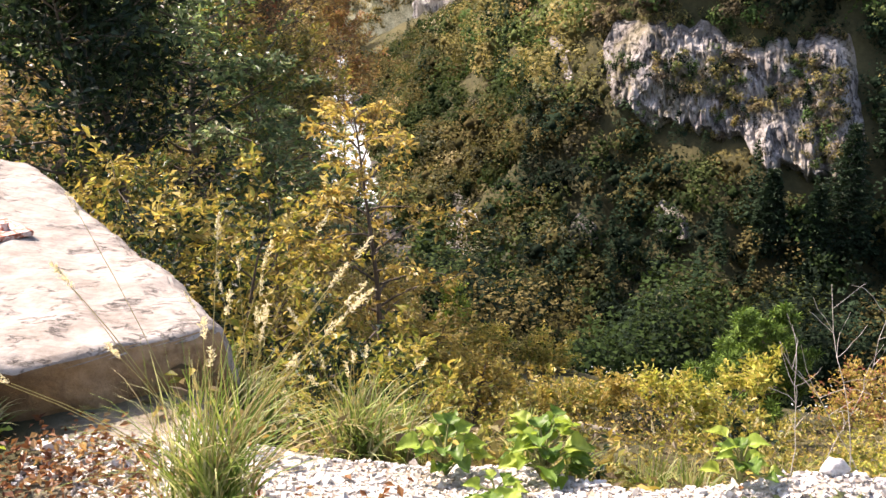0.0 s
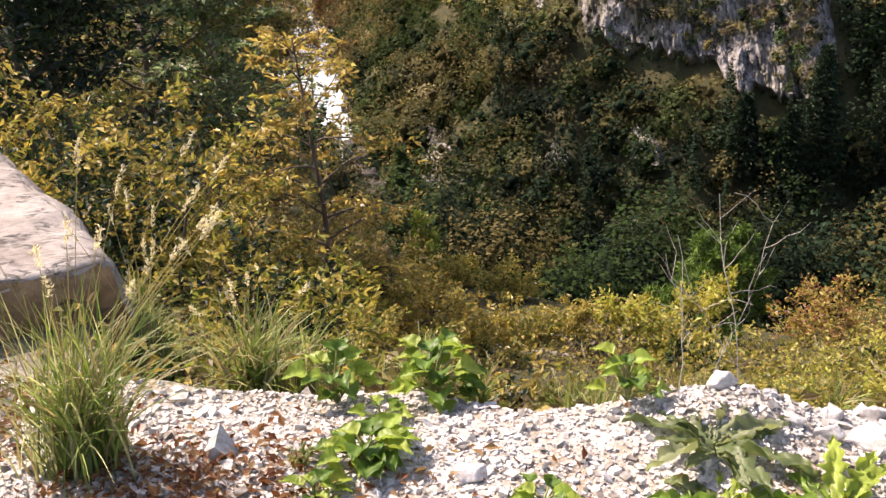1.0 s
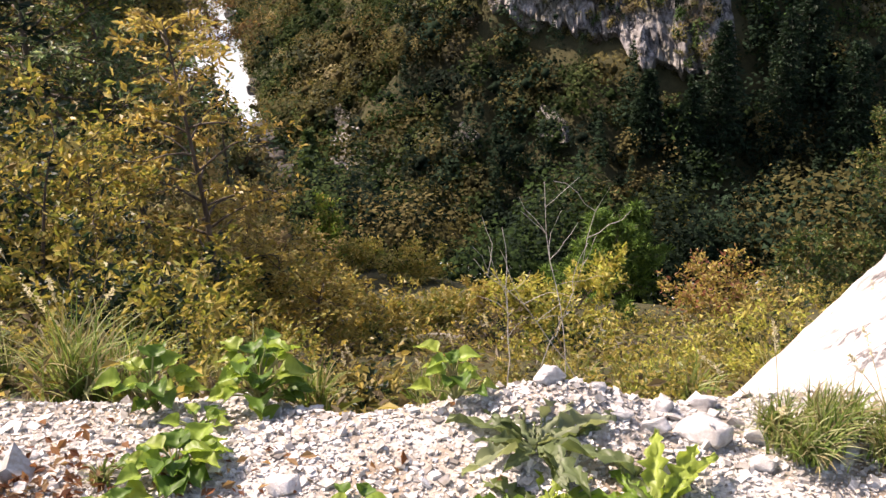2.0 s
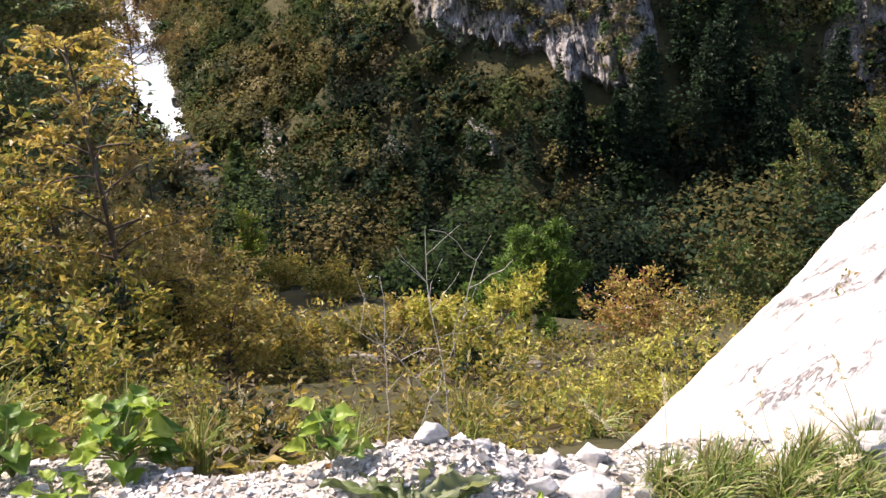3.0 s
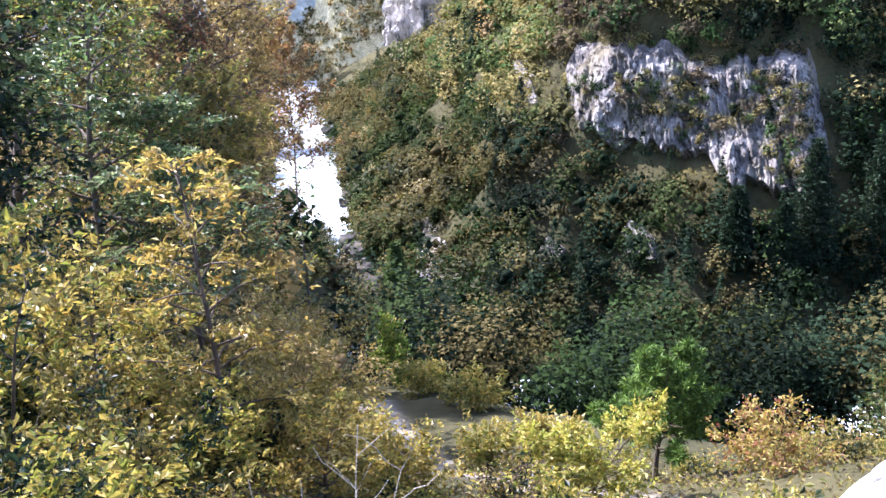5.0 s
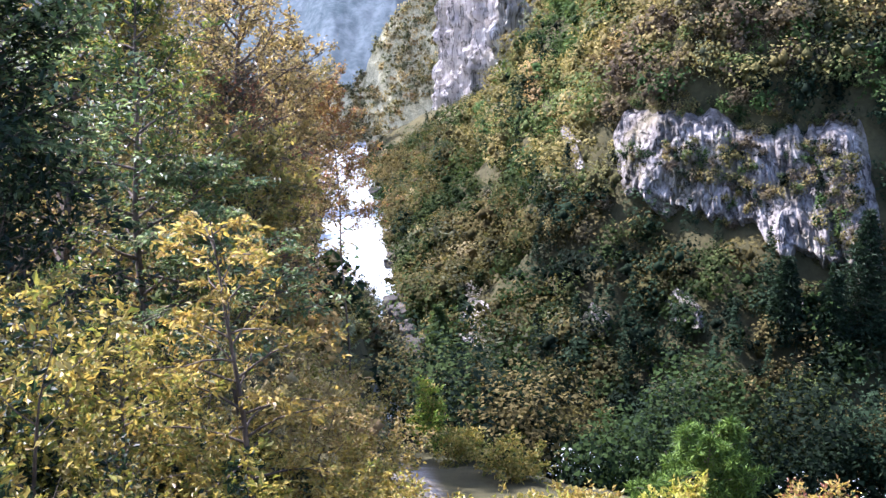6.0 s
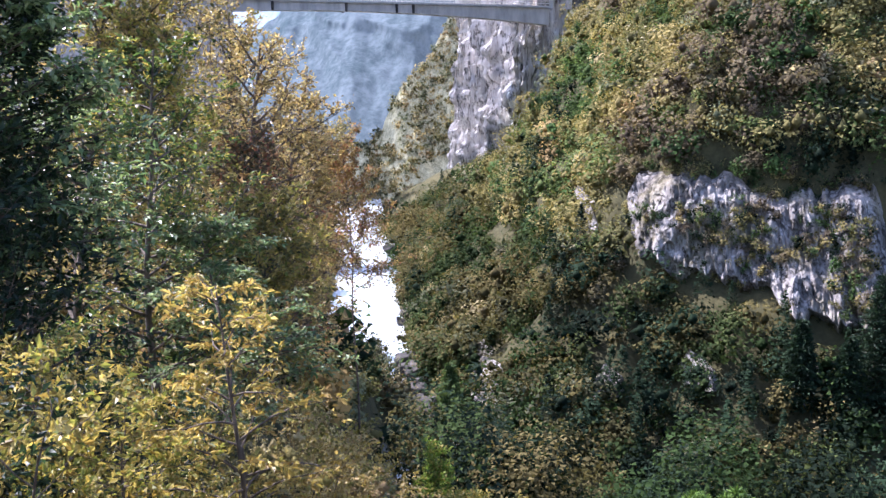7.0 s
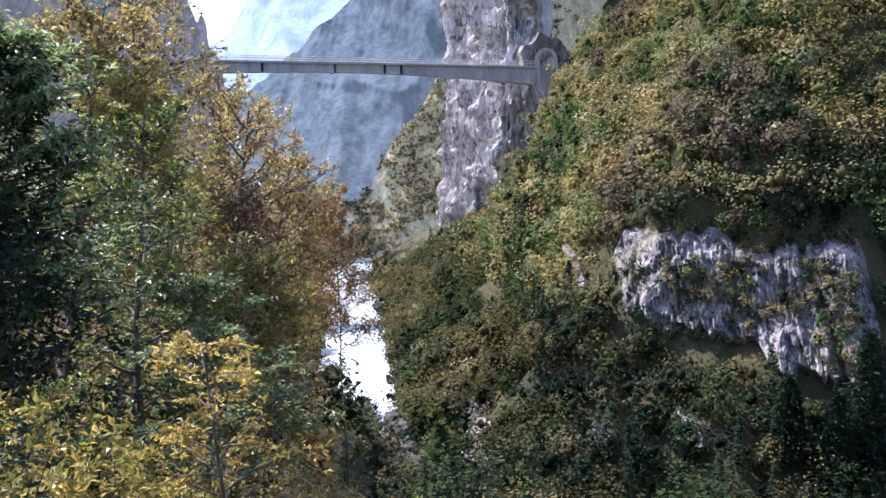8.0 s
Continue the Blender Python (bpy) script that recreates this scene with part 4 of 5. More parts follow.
# ---- trees and bushes on the slope ----
tree("young_tree", at(0.35, 9.7), 3.5, 1.35, "yellow", "slim young tree with golden drooping autumn leaves", seed=3, limbs=30, twigs=7, per_twig=12, leaf=0.078, first=0.28, rise=0.25, fan=0.35, flat=0.35,
     radius=0.042, droop=0.06, mixin="gold", taper=0.62, slim=0.42)
for i, (x, y, h, w) in enumerate([(-1.5, 10.0, 2.3, 1.4), (-0.6, 9.0, 1.6, 1.2), (0.95, 10.5, 1.2, 0.9), (-2.5, 10.8, 2.2, 1.4), (1.3, 9.2, 0.9, 0.8)]):
    tree("young_tree", at(x, y), h, w, ("yellow", "yellowgreen")[i % 2], "low golden-leaved young tree on the slope", seed=40 + i, limbs=26, twigs=7, per_twig=12, leaf=0.075, first=0.1, rise=0.3, fan=0.4, flat=0.35,
         radius=0.03, droop=0.05, mixin="yellow", taper=0.5, slim=0.42)
layers = dict(rise=0.0, droop=0.03, flat=0.9, fan=0.15)
tree("leaning_tree", at(-2.9, 13.0), 7.6, 2.0, "bluegreen", "tall tree with drooping layered blue-green sprays above dark shade", seed=21, limbs=64, twigs=12, per_twig=14, leaf=0.12, first=0.5, shade_leaves=0.4, rounded=True, **layers)
# added tree, its leaves coloured dark to stand for shade below the tall one
tree("leaning_tree", at(-3.1, 12.2), 5.2, 1.8, "dark", "dark green tree added as the deep shade under the blue-green one", seed=22, limbs=50, twigs=10, per_twig=14, leaf=0.13, first=0.1, rise=0.1, flat=0.5, rounded=True)
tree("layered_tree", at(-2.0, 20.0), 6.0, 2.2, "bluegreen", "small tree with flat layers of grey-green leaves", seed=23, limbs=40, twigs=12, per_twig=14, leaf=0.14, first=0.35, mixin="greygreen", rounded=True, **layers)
tree("layered_tree", at(-3.6, 20.0), 8.4, 2.4, "green", "green tree with light leaf tips on the slope", seed=24, limbs=44, twigs=11, per_twig=13, leaf=0.13, first=0.08, mixin="yellowgreen", rounded=True, rise=0.1, flat=0.7, shade_leaves=0.2, fan=0.3)
autumn = dict(shade_leaves=0.08, rounded=True, rise=0.45, limbs=52, twigs=12, per_twig=12)
tree("autumn_tree", at(-8.2, 28.0), 13.5, 4.4, "olive", "tall autumn tree with thinning olive and amber leaves", seed=25, leaf=0.19, first=0.2, mixin="amber", **autumn)
tree("autumn_tree", at(-9.4, 35.0), 17.5, 5.0, "amber", "tall amber autumn tree with thinning leaves", seed=26, leaf=0.2, first=0.2, mixin="olive", **autumn)
tree("autumn_tree", at(-6.0, 30.0), 12.6, 3.2, "yellowgreen", "slender yellow-green tree on the wooded bank", seed=27, leaf=0.18, first=0.2, mixin="amber", **autumn)
tree("autumn_tree", at(-6.0, 38.0), 14.0, 3.6, "amber", "half bare tree with dark crooked limbs and amber leaves", seed=28, limbs=40, twigs=10, per_twig=11, leaf=0.16, first=0.3, radius=0.24, rounded=True)
tree("autumn_tree", at(-7.4, 42.0), 16.2, 4.4, "amber", "tall amber tree with thinning leaves behind darker ones", seed=35, leaf=0.18, first=0.3, mixin="olive", **autumn)
tree("autumn_tree", at(-4.7, 35.0), 10.0, 2.8, "brown", "reddish brown autumn tree below taller ones", seed=29, leaf=0.16, first=0.15, mixin="red", **autumn)
airy = dict(rounded=True, rise=0.3, limbs=48, twigs=12, per_twig=15, radius=0.17)
tree("autumn_tree", at(-6.0, 45.0), 14.2, 3.9, "amber", "spreading amber tree leaning over the river", seed=30, leaf=0.19, first=0.2, mixin="brown", **airy)
tree("autumn_tree", at(-6.2, 48.0), 13.0, 3.4, "amber", "thin-leaved brown tree over the river", seed=31, leaf=0.18, first=0.2, mixin="olive", **airy)
tree("autumn_tree", at(-7.2, 55.0), 14.0, 4.4, "olive", "olive autumn tree on the river bank", seed=33, leaf=0.2, first=0.2, mixin="amber", **airy)
tree("autumn_tree", at(-2.9, 50.0), 17.2, 3.0, "amberleaf", "thin rust-brown tree with branches spread over the river", seed=36, leaf=0.15, first=0.55, mixin="red", **dict(airy, radius=0.07))
tree("autumn_tree", at(-3.4, 27.0), 6.5, 2.4, "olive", "low olive-leaved tree under taller ones", seed=34, leaf=0.16, first=0.15, mixin="yellowgreen", **autumn)
tree("bush", at(1.6, 27.0), 2.0, 0.9, "herb", "bright green young tree at the lip of the slope", "bush", 32, 30, 8, 12, 0.10, stems=2, mixin="yellowgreen")
tree("bush", at(4.12, 10.8), 1.4, 0.75, "lime", "lime-yellow bush on the slope", "bush", 11, 44, 8, 12, 0.07, first=0.05, stems=2, mixin="yellowgreen")
tree("bush", at(6.1, 11.2), 0.85, 1.1, "yellow", "reddish and yellow autumn bush on the slope", "bush", 12, 30, 8, 12, 0.06, stems=3, mixin="red")

for i, (x, y, h) in enumerate([(0.6, 17.5, 1.3), (3.6, 16.4, 0.7), (0.6, 20.5, 1.8), (0.2, 24.5, 2.0), (3.4, 21.6, 0.9), (-0.6, 18.0, 1.9), (4.6, 17.4, 0.8), (2.4, 25.0, 0.9), (-1.0, 23.0, 2.2)]):
    pal = ("yellow", "yellowgreen", "amber")[i % 3]
    tree("bush", at(x, y), h, 0.5 + 0.4 * h, pal, {"yellow": "pale yellow autumn bush above the gravel terrace", "yellowgreen": "yellow-green bush above the gravel terrace",
         "amber": "thin amber bush above the gravel terrace"}[pal], "bush", 300 + i, 27, 7, 10, 0.10, first=0.1, stems=3, mixin="yellow", taper=0.4)


def pine(name, base, height, label, seed):
    """A young pine: open crown of upswept boughs that end in tufts of long needles."""
    rng = np.random.default_rng(seed)
    root = new(name)
    root.location = base
    tagged(root, label, "tree")
    spine = bent(rng, (0, 0, -0.2), (0, 0, 1), height + 0.1, 9, 0.02)
    wood, cen, way = [tube(spine, 0.045, 0.010, 7)], [], []
    for i in range(30):
        u = 0.28 + 0.68 * i / 30
        p = np.array([np.interp(u * 8, range(9), spine[:, a]) for a in range(3)])
        az = i * 2.4
        ln = 0.92 * (1.05 - 0.75 * max(0, u - 0.45) / 0.55) * rng.uniform(0.75, 1.1)
        lp = bent(rng, p, (math.cos(az), math.sin(az), 0.32), ln, 6, 0.1, 0.05)
        wood.append(tube(lp, 0.014, 0.005, 4))
        for q in range(6):
            w = 0.55 + 0.45 * q / 5
            tip = np.array([np.interp(w * 5, range(6), lp[:, a]) for a in range(3)]) + rng.normal(size=3) * 0.07
            d = unit(rng.normal(size=(80, 3)) + (0, 0, 0.5))
            cen.append(tip + d * 0.015)
            way.append(d * 2.5)
    v, f = join(wood)
    under(mesh_np("trunk", v, f, BARK, True), root, "reddish brown trunk and boughs")
    cen, way = np.concatenate(cen), np.concatenate(way)
    v, f, c = leaves(rng, cen, 0.125, tones(rng, "pine", len(cen), 0.35), way, 0.2, 0.13)
    under(mesh_np("crown", v, f, NEEDLE, False, tone=c), root)


pine("pine", at(5.55, 13.4), 2.05, "young bright green pine on the slope", 13)


def slope_thicket():
    rng = np.random.default_rng(60)
    n = 0
    for gy in np.arange(4.6, 19, 1.2):
        for gx in np.arange(-7.5, 10.0, 1.3):
            x, y = gx + rng.uniform(-0.45, 0.45), gy + rng.uniform(-0.4, 0.4)
            if x < -0.4 and x > -3.6 and y < 7.0 + 0.0 * x:
                continue
            if math.hypot(x - 0.35, y - 9.7) < 0.5 or math.hypot(x - 5.4, y - 12.8) < 1.5 or x > 0.62 * y + 3 or x < -0.62 * y or (x > 2.4 and y < 5.2):
                continue
            if (1.0 < x < 7.5 and y > 14.5) or math.hypot(x - 4.3, y - 10.2) < 0.9:
                continue
            right = x > 0.95
            if right and (rng.uniform() < 0.2 or (4.6 < x < 6.4 and 7.5 < y < 13.5) or (x > 6.4 and 7.5 < y < 12)):
                continue
            if right and y > 9.0 and abs(x - terrace_mid(y)) < 1.1:
                continue
            if right and x < 3.6 and 6.2 < y < 14 and rng.uniform() < 0.12:
                continue
            h = (rng.uniform(0.25, 0.62) if y > 6.5 else rng.uniform(0.3, 0.65)) if right else rng.uniform(1.1, 1.8) + 0.22 * max(0.0, -x)
            if -1.6 < x < 0.95 and y > 7.5:
                h *= 0.5
            if y < 6.5:
                h *= 0.6
            if right and y > 11.5:
                h *= 0.55
            pal = ("yellow", "brown", "yellowgreen", "olive", "yellowgreen")[rng.integers(5)] if right else (("yellowgreen", "olive", "green", "olive", "yellow") if x < -1.2 else ("yellowgreen", "yellow", "yellowgreen", "olive", "yellow"))[rng.integers(5)]
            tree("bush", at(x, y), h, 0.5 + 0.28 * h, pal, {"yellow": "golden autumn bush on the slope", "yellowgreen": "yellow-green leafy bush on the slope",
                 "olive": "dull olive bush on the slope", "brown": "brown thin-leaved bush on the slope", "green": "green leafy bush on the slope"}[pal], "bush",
                 200 + n, 21, 6, 9 if right else 14, 0.055 if right or y < 7 else 0.075, first=0.1, stems=3, mixin=("yellow", "yellowgreen", "yellowgreen")[rng.integers(3)], taper=0.4, shade_leaves=0.3 if right else 0.5)
            n += 1


slope_thicket()


def slope_litter():
    rng = np.random.default_rng(61)
    n = 26000
    x, y = rng.uniform(-2.5, 8.0, n), 3.2 + 13.0 * rng.uniform(0, 1, n) ** 1.4
    ok = fbm(x / 0.9, y / 0.9, 0, 3, 62) > 0.40
    x, y = x[ok], y[ok]
    c = np.stack([x, y, land(x, y) + 0.01 + 0.16 * rng.uniform(0, 1, len(x)) ** 2.5], 1)
    col = tones(rng, "brown", len(x), 0.4)
    for name, share in (("olive", 0.35), ("yellowgreen", 0.25), ("yellow", 0.12)):
        pick = rng.uniform(size=len(x)) < share
        col[pick] = tones(rng, name, int(pick.sum()), 0.35)
    v, f, t = leaves(rng, c, 0.075, col, None, 0.4, 0.4)
    tagged(mesh_np("slope_litter", v, f, LEAF, False, tone=t), "fallen leaves and low weeds covering the slope below the shelf", "leaves", kind="stuff")


slope_litter()
for i, (x, y, h, w) in enumerate([(1.5, 12.2, 0.9, 0.75), (2.0, 11.2, 0.85, 0.7)]):
    tree("bush", at(x, y), h, w, "yellow", "golden thin-leaved bush above the gravel terrace", "bush", 340 + i, 30, 7, 10, 0.07, first=0.1, stems=3, mixin="yellowgreen", taper=0.4)


def dry_stalk(base, height, lean, seed):
    """A dead pale stalk with forked crooked twigs."""
    rng = np.random.default_rng(seed)
    sp = bent(rng, (0, 0, -0.03), (lean, 0.1, 1), height, 9, 0.16)
    wood = [tube(sp, 0.0014, 0.0008, 5)]
    for i in range(6):
        k = rng.integers(3, 8)
        b = bent(rng, sp[k], (rng.normal() * 0.9 + lean, rng.normal() * 0.6, 0.8), height * rng.uniform(0.12, 0.3), 5, 0.25)
        wood.append(tube(b, 0.0010, 0.0006, 4))
    v, f = join(wood)
    ob = mesh_np("dry_stalk", v, f, BARK_PALE, True)
    ob.location = base
    tagged(ob, "dead pale forked stalk at the shelf edge", "plant", "dry stalks")


for i, (x, y, h, lean) in enumerate([(1.97, 2.64, 0.62, -0.08), (2.05, 2.62, 0.60, 0.05), (2.12, 2.66, 0.64, 0.08), (1.90, 2.68, 0.50, -0.18)]):
    dry_stalk(at(x, y), h, lean, 90 + i)


# ---- dark rocks along the water ----
rk = np.random.default_rng(97)
for i, (x, y, r) in enumerate([(-8.2, 166, 1.6), (-8.6, 164, 1.1), (-7.4, 152, 1.3), (-7.0, 148, 1.0), (-6.4, 139, 1.4), (-7.2, 136, 1.0), (-4.6, 119, 1.0), (-4.0, 114, 1.2), (-3.2, 108, 1.1), (-2.0, 101, 1.3), (-9.6, 178, 1.5), (-12.5, 190, 1.6), (-5.4, 117, 1.5), (-4.2, 111, 1.6), (-3.6, 105, 1.5), (-2.4, 99, 1.6), (-5.6, 113, 1.2), (-4.6, 107, 1.2), (-1.0, 95, 1.6), (-3.4, 101.5, 1.2)]):
    p = unit(rk.normal(size=(18, 3))) * rk.uniform(0.8, 1.1, (18, 1)) * (1.0, 1.2, 0.8) * r
    boulder("river_rock", "dark wet boulder at the water's edge", [tuple(q) for q in p], ROCK_WET, 900 + i, 3, 0.12 * r, r * 2, (x + 1.0, y, WATER_Z + 0.45 * r), "rock", bevel=0)["group"] = "rocks along the river"


# ---- dark conifers and broadleaf trees across the water ----
for i, (x, y, h) in enumerate([(36, 80, 12), (41, 79, 14), (46, 76, 13), (33, 79, 9), (51, 76, 14), (30, 81, 8), (57, 73, 13), (44, 82, 13), (1.2, 95, 9)]):
    conifer("spruce", at(x, y, -0.3), h, 2.6 if h > 9 else 1.8, "dark" if i < 8 else "green", "tall dark spruce in the shaded gorge", 940 + i, 24, 7, 0.45, 13)
tree("riverside_tree", at(29.2, 50.5), 11.5, 3.4, "green", "bright green tree below the white slab", seed=951, leaf=0.3, first=0.2, mixin="olive", rounded=True, limbs=44, twigs=10, per_twig=10)
for i, (x, y, h) in enumerate([(40.5, 60.0, 15.5), (45.5, 59.0, 17.0), (43.0, 56.0, 12.0), (36.0, 56.0, 9.0)]):
    tree("riverside_tree", at(x, y), h, 3.6, "green", "tall green tree with olive leaf tips near the river", seed=952 + i, leaf=0.3, first=0.2, mixin="olive", rounded=True, limbs=44, twigs=10, per_twig=10)

# ---- the gravel shelf: chips, stones, herbs, grass, litter ----


def chips():
    rng = np.random.default_rng(70)
    n = 36000
    x, y = rng.uniform(-0.5, 3.4, n), rng.uniform(1.9, 3.15, n)
    edge = 2.72 + 0.44 * smooth(1.5, 1.1, x)
    ok = (y < edge + rng.uniform(-0.1, 0.1, n)) & (fbm(x / 0.35, y / 0.35, 0, 2, 71) + 0.25 * smooth(-0.2, 0.6, x) > 0.36)
    x, y = x[ok], y[ok]
    n = len(x)
    s = np.exp(rng.normal(math.log(0.0040), 0.50, n))
    cube = np.array([(i, j, k) for k in (-1, 1) for j in (-1, 1) for i in (-1, 1)], float)
    v = cube[None] * rng.uniform(0.55, 1.25, (n, 8, 1)) * np.stack([rng.uniform(0.8, 1.6, n), rng.uniform(0.7, 1.1, n), rng.uniform(0.35, 0.75, n)], 1)[:, None]
    a, b = rng.uniform(0, 2 * np.pi, n), rng.normal(size=n) * 0.5
    ca, sa, cb, sb = np.cos(a)[:, None], np.sin(a)[:, None], np.cos(b)[:, None], np.sin(b)[:, None]
    X, Y, Z = v[..., 0], v[..., 1], v[..., 2]
    X, Z = X * cb - Z * sb, X * sb + Z * cb
    v = np.stack([X * ca - Y * sa, X * sa + Y * ca, Z], -1) * s[:, None, None]
    v = v + np.stack([x, y, land(x, y) + s * 0.3], 1)[:, None]
    q = np.array([(0, 2, 3, 1), (4, 5, 7, 6), (0, 1, 5, 4), (2, 6, 7, 3), (0, 4, 6, 2), (1, 3, 7, 5)])
    f = (q[None] + 8 * np.arange(n)[:, None, None]).reshape(-1, 4)
    ob = mesh_np("gravel", v.reshape(-1, 3), f, PEBBLE)
    tagged(ob, "loose white limestone gravel on the shelf", "gravel", kind="stuff")


chips()


def stone(x, y, size, seed, label, squash=0.6):
    rng = np.random.default_rng(seed)
    p = unit(rng.normal(size=(16, 3))) * rng.uniform(0.75, 1.1, (16, 1)) * (1.0, 0.8, squash) * size
    ob = boulder("stone", label, [tuple(q) for q in p], ROCK_WHITE, seed, 3, 0.08 * size, size * 2.2, at(x, y, size * squash * 0.45), "stone", bevel=0)
    return tagged(ob, group="stones on the shelf")


for i, (x, y, s) in enumerate([(3.12, 2.10, 0.13), (2.40, 2.44, 0.085), (2.26, 2.46, 0.045), (2.18, 2.50, 0.035), (2.01, 2.63, 0.055), (2.45, 2.60, 0.05), (2.32, 2.56, 0.04), (2.14, 2.60, 0.03), (2.09, 2.17, 0.045),
                               (2.22, 2.30, 0.045), (2.55, 2.42, 0.06), (2.3, 2.36, 0.03), (2.50, 2.30, 0.04), (2.75, 2.35, 0.05), (2.95, 2.25, 0.07), (1.50, 2.80, 0.035), (1.62, 2.76, 0.03),
                               (1.05, 2.88, 0.05), (1.36, 2.83, 0.03), (1.27, 2.42, 0.05), (0.58, 2.70, 0.03), (0.70, 2.85, 0.03), (0.86, 2.62, 0.025), (1.75, 2.55, 0.03), (-0.45, 3.05, 0.04), (0.35, 3.1, 0.035)]):
    stone(x, y, s, 300 + i, "chunk of white limestone on the gravel" if s > 0.04 else "small pale stone on the gravel")


for i, (x, y, size) in enumerate([(3.22, 2.46, 0.075), (3.34, 2.54, 0.11), (3.14, 2.38, 0.05), (3.38, 2.40, 0.08), (3.28, 2.34, 0.055), (3.50, 2.50, 0.10)]):
    ob = stone(x, y, size, 340 + i, "broken chunk of limestone lying on the white slab")
    ob.location.z = 0.25 + (6.6 * (x - 3.4) - 9.4 * (y - 2.33)) / 17.6 + 0.2 * size


def herb_leaf(kind, seed):
    """One broad leaf mesh, stalk at the origin, pointing along x."""
    rng = np.random.default_rng(seed)
    nu, nv = 16, 7
    V = []
    for i in range(nu):
        u = i / (nu - 1)
        if kind == "heart":
            w = 0.5 * (math.sin(math.pi * min(1, u * 1.05) ** 0.62)) * (1 if u > 0.02 else 0.4)
        else:
            w = 0.17 * math.sin(math.pi * u ** 0.75) * (1 + 0.5 * math.sin(u * 38)) * (0.35 + 0.65 * u) + 0.012
        for j in range(nv):
            v = 2 * j / (nv - 1) - 1
            z = 0.30 * abs(v) * w * 2 - 0.30 * u * u + 0.05 * math.sin(11 * u + 4 * v + seed) * (0.3 + abs(v)) + 0.015 * rng.normal()
            V.append((u, v * w, z))
    i = (np.arange(nu - 1)[:, None] * nv + np.arange(nv - 1)[None]).ravel()
    return np.array(V), np.stack([i, i + nv, i + nv + 1, i + 1], 1)


def leaf_data(name, kind, seed, palette):
    v, f = herb_leaf(kind, seed)
    rng = np.random.default_rng(seed)
    c = np.repeat(tones(rng, palette, 1, 0.1), len(v), 0) * rng.uniform(0.9, 1.1, (len(v), 1))
    rib = np.abs(v[:, 1]) < 0.02
    c[rib] = np.clip(c[rib] * 1.3 + 0.03, 0, 1)
    ob = mesh_np(name, v, f, LEAF, True, tone=c)
    me = ob.data
    bpy.data.objects.remove(ob)
    return me


STALK = Mat("green_stalk")
STALK = STALK.done(STALK.ramp(STALK.noise(20), [(0.4, (0.16, 0.20, 0.06)), (0.6, (0.25, 0.22, 0.09))]), 0.6)
HERB = [leaf_data("leaf", "heart", 400 + i, "herb") for i in range(4)]
SAGE = [leaf_data("leaf", "lobed", 420 + i, "sage") for i in range(3)]
LONG = [leaf_data("leaf", "lobed", 410 + i, ("herb", "herb", "green")[i % 3]) for i in range(4)]


def herb(x, y, n, size, height, data, label, seed, lift=0.5, name="broadleaf_herb"):
    rng = np.random.default_rng(seed)
    root = new(name)
    root.location = at(x, y)
    tagged(root, label, "plant", "herbs on the shelf")
    for i in range(n):
        az = i * 2.4 + rng.uniform(-0.4, 0.4)
        r = size * rng.uniform(0.25, 1.0) * (0.5 + 0.5 * i / n)
        h = height * rng.uniform(0.5, 1.05) * (1.1 - 0.7 * i / n)
        tip = np.array((math.cos(az) * r, math.sin(az) * r, max(h, 0.015)))
        if data is HERB:
            v, f = tube([np.zeros(3), tip * (0.35, 0.35, 0.7), tip], 0.004, 0.0025, 5)
            under(mesh_np("stalk", v, f, STALK, True), root)
        ob = new("leaf", data[i % len(data)])
        ob.parent = root
        s = size * rng.uniform(0.5, 1.0) * (0.72 if data is HERB else 1.7)
        place = tip if data is HERB else tip * 0.15
        pitch = -lift * rng.uniform(0.2, 1.0) if data is HERB else -lift * rng.uniform(0.3, 1.3)
        ob.matrix_basis = Matrix.LocRotScale(place, Euler((rng.uniform(-0.35, 0.35), pitch, az)), (s, s, s))


herb(0.87, 3.0, 24, 0.12, 0.19, HERB, "broad-leaved herb with pale yellow-green leaves on gravel", 501)
herb(1.19, 2.95, 40, 0.13, 0.20, HERB, "lush bright green broad-leaved herb on gravel", 502)
herb(0.99, 2.52, 34, 0.12, 0.07, HERB, "spreading bright green herb with a few browned leaves", 503)
herb(1.75, 2.68, 20, 0.10, 0.15, HERB, "tall thin yellowing herb on gravel", 504)
herb(1.02, 2.78, 10, 0.08, 0.06, HERB, "low seedling with lime green leaves", 505)
herb(1.44, 2.27, 12, 0.10, 0.05, HERB, "low seedling with fresh green leaves", 506)
herb(0.85, 2.36, 12, 0.08, 0.05, HERB, "low seedling with fresh green leaves", 507)
herb(1.92, 2.40, 17, 0.16, 0.10, SAGE, "rosette of long lobed grey-green leaves with reddish ribs", 511, 0.35, "leaf_rosette")
herb(1.90, 2.18, 15, 0.15, 0.10, LONG, "thick rosette of long lobed fresh green leaves", 512, 0.2, "leaf_rosette")
herb(2.16, 2.14, 14, 0.14, 0.10, LONG, "upright rosette of jagged bright green leaves", 513, 0.5, "leaf_rosette")
herb(-0.75, 3.0, 12, 0.12, 0.08, LONG, "dark narrow-leaved rosette in front of the block", 514, 0.6, "leaf_rosette")


